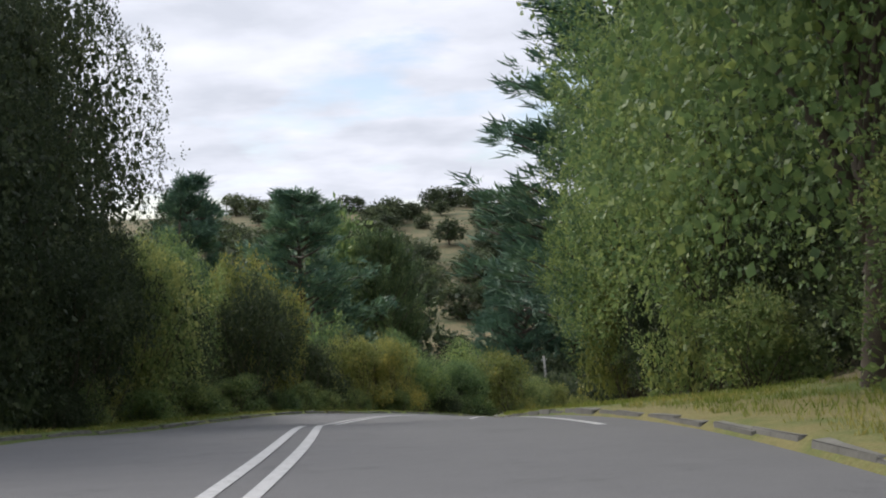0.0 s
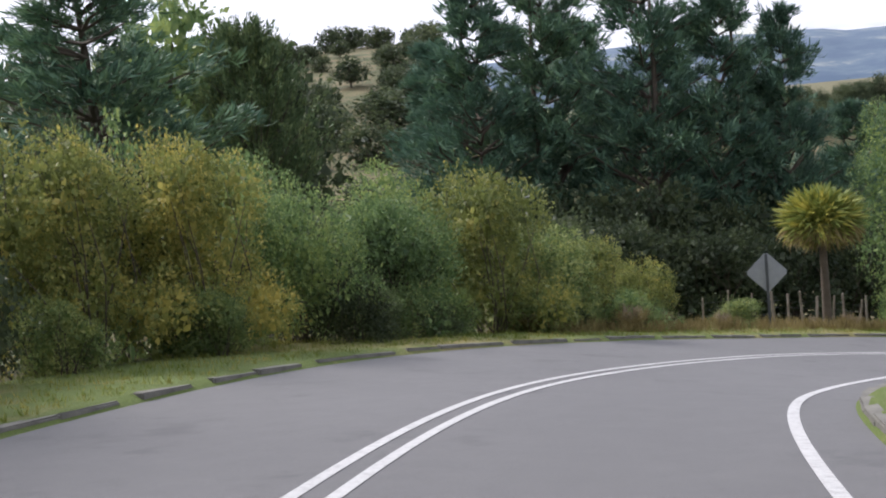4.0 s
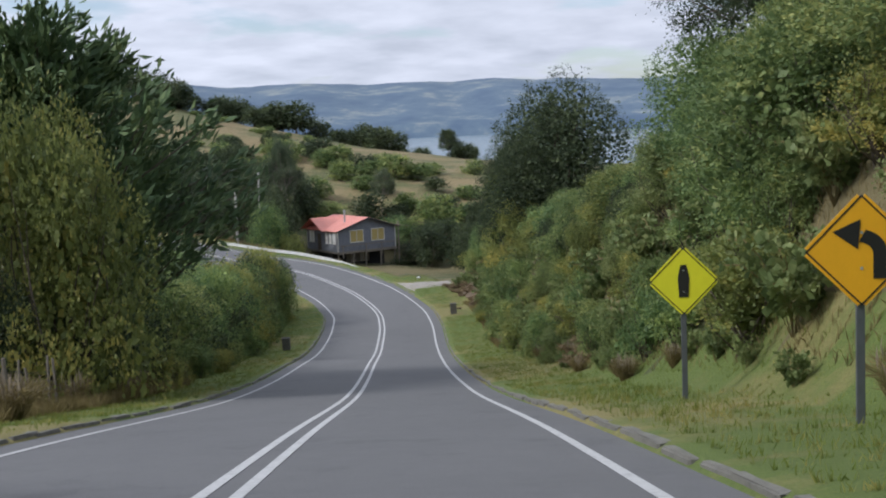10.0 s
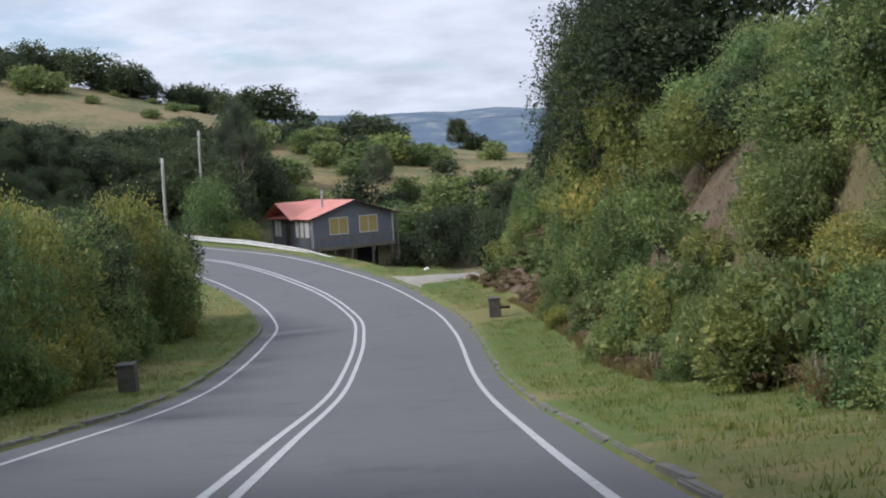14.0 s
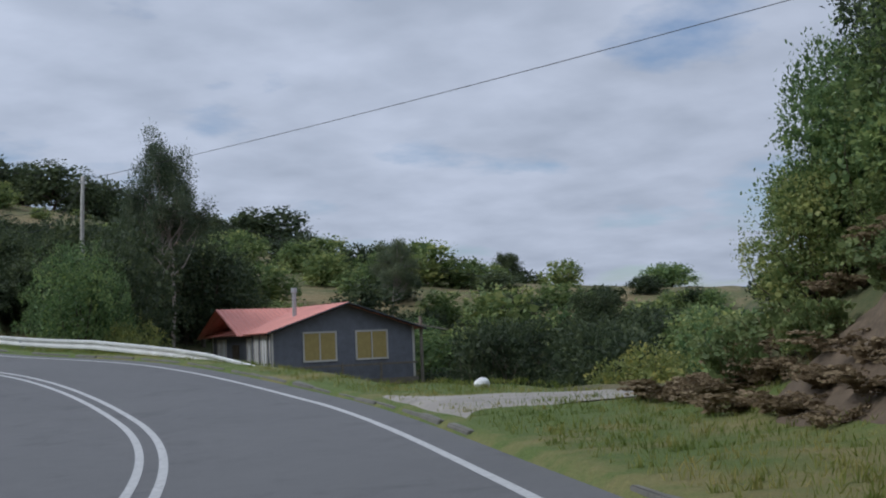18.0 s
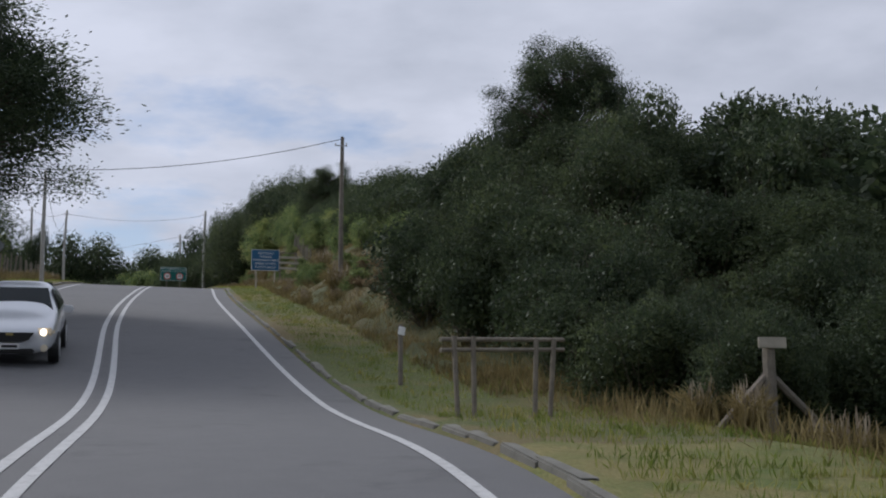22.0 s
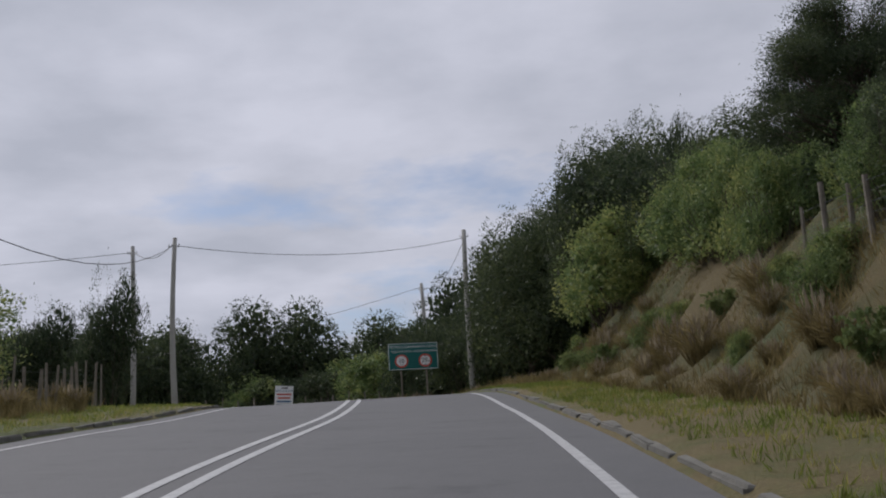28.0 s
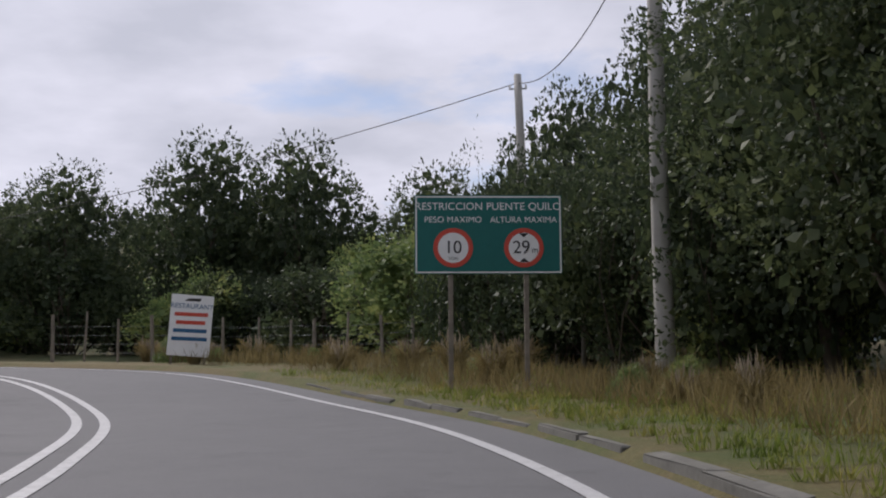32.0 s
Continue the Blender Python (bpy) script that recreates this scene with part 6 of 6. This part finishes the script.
# ---- saloon car ----
def car():
    x, y, hd = station(CAR_S, -1.75)
    i = int(np.argmin(np.abs(S_AT - CAR_S)))
    slope = math.degrees(math.atan2(LINE[i + 6, 2] - LINE[i - 6, 2], np.linalg.norm(LINE[i + 6, :2] - LINE[i - 6, :2])))
    zc = LINE[i, 2] + float(profile(np.array([S_AT[i]]), np.array([-1.75]))[0])
    # the car's nose looks along local -y
    root = thing("car", pose(x, y, zc + 0.01, 0, 0, hd) @ pose(0, 0, 0, slope, 0, 0), "silver-white four-door saloon car facing down the road", "car")
    paint, n, l, b = material("car_paint", 0.28, 0.25)
    b.inputs["Base Color"].default_value = (0.66, 0.68, 0.71, 1)
    b.inputs["Coat Weight"].default_value = 0.6
    glass, n, l, b = material("car_glass", 0.06)
    b.inputs["Base Color"].default_value = (0.03, 0.04, 0.045, 1)
    lamp, n, l, b = material("lamp_glass", 0.1)
    b.inputs["Base Color"].default_value = (0.75, 0.66, 0.5, 1)
    # stations along the length: y, half width, z low, z belt, z top, half width at top
    rows = [(-2.12, 0.62, 0.28, 0.62, 0.64, 0.5), (-2.02, 0.76, 0.2, 0.70, 0.74, 0.62), (-1.6, 0.83, 0.2, 0.82, 0.88, 0.70), (-0.95, 0.85, 0.2, 0.90, 0.98, 0.72),
            (-0.25, 0.85, 0.2, 0.93, 1.40, 0.58), (0.4, 0.85, 0.2, 0.94, 1.48, 0.58), (1.1, 0.85, 0.2, 0.95, 1.42, 0.57), (1.75, 0.83, 0.22, 0.96, 1.05, 0.64), (2.1, 0.78, 0.28, 0.93, 0.97, 0.62), (2.2, 0.68, 0.34, 0.80, 0.84, 0.55)]
    verts, faces = [], []
    for yy, w, z0, zb, zt, wt in rows:
        verts += [(-w * 0.92, yy, z0), (-w, yy, (z0 + zb) / 2), (-w * 0.97, yy, zb), (-wt, yy, zt), (-wt * 0.6, yy, zt + 0.02), (wt * 0.6, yy, zt + 0.02), (wt, yy, zt), (w * 0.97, yy, zb), (w, yy, (z0 + zb) / 2), (w * 0.92, yy, z0)]
    for r in range(len(rows) - 1):
        for c in range(10):
            a, bb = r * 10 + c, r * 10 + (c + 1) % 10
            faces.append((a, bb, bb + 10, a + 10))
    faces += [tuple(range(9, -1, -1)), tuple(range(len(verts) - 10, len(verts)))]
    body = link_mesh("body", verts, faces, paint, root, smooth=True)
    mod = body.modifiers.new("round", "SUBSURF")
    mod.levels = mod.render_levels = 2
    for sx in (-1, 1):
        part("side_window", flat_quad([(sx * 0.80, -0.62, 0.96), (sx * 0.80, 1.35, 0.99), (sx * 0.63, 0.95, 1.36), (sx * 0.63, -0.10, 1.36)]), glass, root)
        mirror = part("mirror", box(0.2, 0.12, 0.14, (sx * 0.98, -0.62, 1.0), 0.03), paint, root)
        head = part("headlight", box(0.36, 0.30, 0.15, (sx * 0.60, -1.93, 0.66), 0.05, Matrix.Rotation(radians(sx * 12), 4, "Z")), lamp, root)
        part("fog_lamp", rod((sx * 0.62, -2.12, 0.36), (sx * 0.62, -2.02, 0.36), 0.07, seg=10), lamp, root)
        for yy in (-1.32, 1.3):
            wheel = part("wheel", rod((sx * 0.66, yy, 0.30), (sx * 0.86, yy, 0.30), 0.305, seg=24), M_BLACK, root)
            part("rim", join(rod((sx * 0.80, yy, 0.30), (sx * 0.872, yy, 0.30), 0.2, 0.19, seg=18)), M_STEEL, wheel)
    part("windscreen", flat_quad([(-0.70, -0.93, 0.985), (0.70, -0.93, 0.985), (0.56, -0.30, 1.385), (-0.56, -0.30, 1.385)], (0, -0.03, 0.015)), glass, root)
    part("rear_window", flat_quad([(0.62, 1.72, 1.06), (-0.62, 1.72, 1.06), (-0.54, 1.2, 1.40), (0.54, 1.2, 1.40)], (0, 0.03, 0.02)), glass, root)
    part("grille", flat_shape([(-0.44, 0.66), (0.44, 0.66), (0.34, 0.52), (0.20, 0.48), (-0.20, 0.48), (-0.34, 0.52)], -2.13, 0.05), M_BLACK, root)
    part("lower_grille", box(0.9, 0.05, 0.10, (0, -2.12, 0.30), 0.03), M_BLACK, root)
    bulb, n, l, b = material("lit_bulb", 0.2)
    b.inputs["Emission Color"].default_value, b.inputs["Emission Strength"].default_value = (1.0, 0.82, 0.55, 1), 4.0
    for sx in (-1, 1):
        part("bulb", rod((sx * 0.60, -2.10, 0.66), (sx * 0.60, -2.02, 0.66), 0.06, seg=12), bulb, root, "lit warm headlight bulb")
    part("badge", box(0.14, 0.02, 0.05, (0, -2.19, 0.63), 0.01), M_CURTAIN, root)
    part("number_plate", box(0.36, 0.02, 0.11, (0, -2.155, 0.40), 0.005), M_WHITE, root)
    part("plate_bar", box(0.28, 0.006, 0.05, (0, -2.168, 0.40)), M_BLACK, root)


def flat_quad(pts, shift=(0, 0, 0)):
    bm = bmesh.new()
    bm.faces.new([bm.verts.new(Vector(p) + Vector(shift)) for p in pts])
    r = bmesh.ops.solidify(bm, geom=bm.faces[:], thickness=0.012)
    return bm


CAR_S = 251.0
car()


# ---- track to the right of the bend ----
def track():
    """Gravel mouth flush with the road edge, narrowing as it leaves the bend."""
    verts, faces = [], []
    ds, us = np.concatenate([[4.12], np.arange(4.6, 18, 0.7)]), np.linspace(-1, 1, 7)
    for d in ds:
        half = 1.15 + 1.9 * math.exp(-(d - 4.1) / 1.6)
        for u in us:
            x, y, _h = station(202.6 + 0.06 * (d - 4) + half * u, d)
            (i,), (dd,) = nearest([x], [y])
            top = float(LINE[i, 2] + profile(S_AT[i], np.array([dd]))[0])
            verts.append((x, y, top + 0.07 - 0.11 * u * u + 0.02 * noise.noise(Vector((x * 1.5, y * 1.5, 0))) - (0.12 if d < 4.2 else 0) - 0.05 * max(0, d - 12)))
    n = len(us)
    for k in range(len(ds) - 1):
        for c in range(n - 1):
            i = k * n + c
            faces.append((i, i + 1, i + n + 1, i + n))
    tagged(link_mesh("gravel_track", verts, faces, M_GRAVEL, smooth=True), "pale gravel track leaving the bend", "track", kind="structure")


track()


# ---- kerb stones ----
def kerbs():
    g = np.random.default_rng(21)
    meshes = []
    for k in range(4):
        bm = box(0.17, 1.235, 0.30, (0, 0, 0), 0.018)
        for v in bm.verts:
            v.co += Vector((g.normal(0, 0.007), g.normal(0, 0.010), g.normal(0, 0.007)))
        me = bpy.data.meshes.new("kerb_stone")
        bm.to_mesh(me)
        bm.free()
        me.materials.append(M_KERB)
        meshes.append(me)
    for side, name in ((1, "kerb_right"), (-1, "kerb_left")):
        root = thing(name, pose(0, 0, 0), "row of worn concrete kerb stones edging the road", "kerb", kind="structure")
        s = 2.0
        while s < 338 if side > 0 else s < 330:
            if not (side > 0 and 193 < s < 199):
                i = int(np.argmin(np.abs(S_AT - s)))
                d = side * (EDGE + 0.12 + g.normal(0, 0.015))
                z = LINE[i, 2] + float(profile(np.array([S_AT[i]]), np.array([side * EDGE * 0.99]))[0])
                ob = new("kerb_stone", meshes[int(g.integers(4))])
                ob.parent = root
                j = min(i + 3, len(LINE) - 1)
                slope = math.degrees(math.atan2(LINE[j, 2] - LINE[i - 3, 2], np.linalg.norm(LINE[j, :2] - LINE[i - 3, :2])))
                hd = math.degrees(math.atan2(-TAN[i, 0], TAN[i, 1]))
                ob.matrix_basis = pose(LINE[i, 0] + SIDE[i, 0] * d, LINE[i, 1] + SIDE[i, 1] * d, z - 0.06 + g.normal(0, 0.010), slope + g.normal(0, 0.4), g.normal(0, 1.5), hd + g.normal(0, 0.5))
            s += 1.25


# ---- grass and dry stalks ----
def grass(name, label, n, ranges, mat, h0, h1, width, seed, kind="stuff"):
    """Blades strewn over strips of the roadside: each strip (s0, s1, d0, d1, share)."""
    g = np.random.default_rng(seed)
    xs, ys = [], []
    tot = sum(r[4] for r in ranges)
    for s0, s1, d0, d1, share in ranges:
        m = int(n * share / tot)
        tuft = max(1, m // 9)
        s = np.repeat(g.uniform(s0, s1, tuft), 9) + g.normal(0, 0.10, tuft * 9)
        d = np.repeat(g.uniform(d0, d1, tuft), 9) + g.normal(0, 0.10, tuft * 9)
        lo, hi = min(d0, d1), max(d0, d1)
        d = np.clip(d, lo, hi)
        i = np.clip(np.searchsorted(S_AT, s), 0, len(LINE) - 1)
        xs.append(LINE[i, 0] + SIDE[i, 0] * d)
        ys.append(LINE[i, 1] + SIDE[i, 1] * d)
    x, y = np.concatenate(xs), np.concatenate(ys)
    z = ground_z(x, y)
    p = np.stack([x, y, z - 0.03], 1)
    up = np.tile((0.0, 0.0, 1.0), (len(p), 1))
    v = blades(g, p, up, (h0 + h1) / 2, width, 0.35)
    root = leaf_mesh(name, v, mat, None)
    return tagged(root, label, "grass", kind=kind)


grass("verge_grass", "rough green and yellow grass blades on the verges", 330000,
      [(-5, 185, 4.5, 8.5, 3), (190, 335, 4.5, 8.5, 2.6), (-5, 335, -8.5, -4.5, 4.5), (300, 340, 4.5, 10, 1)], M_GRASSB, 0.05, 0.19, 0.10, 31)
grass("dry_grass", "tall dry straw-coloured stalks along the fences", 64000,
      [(70, 90, -9, -5.6, 1.2), (95, 118, -8.4, -6.2, 1.4), (118, 146, -8.2, -6.6, 2.2), (245, 312, -9, -6.5, 1.5), (212, 232, 6.6, 8.5, 0.5), (222, 320, 6.5, 9.0, 1.6), (318, 345, 5.5, 9.0, 1.4)], M_DRY, 0.22, 0.60, 0.032, 32)
grass("dead_bracken", "brown dead stalks matted over the cut banks", 120000,
      [(86, 164, 7.6, 12.0, 2), (164, 192, 6.8, 10.6, 2.4), (243, 322, 6.2, 10.8, 4.5)], M_DRY, 0.14, 0.36, 0.07, 33)
kerbs()
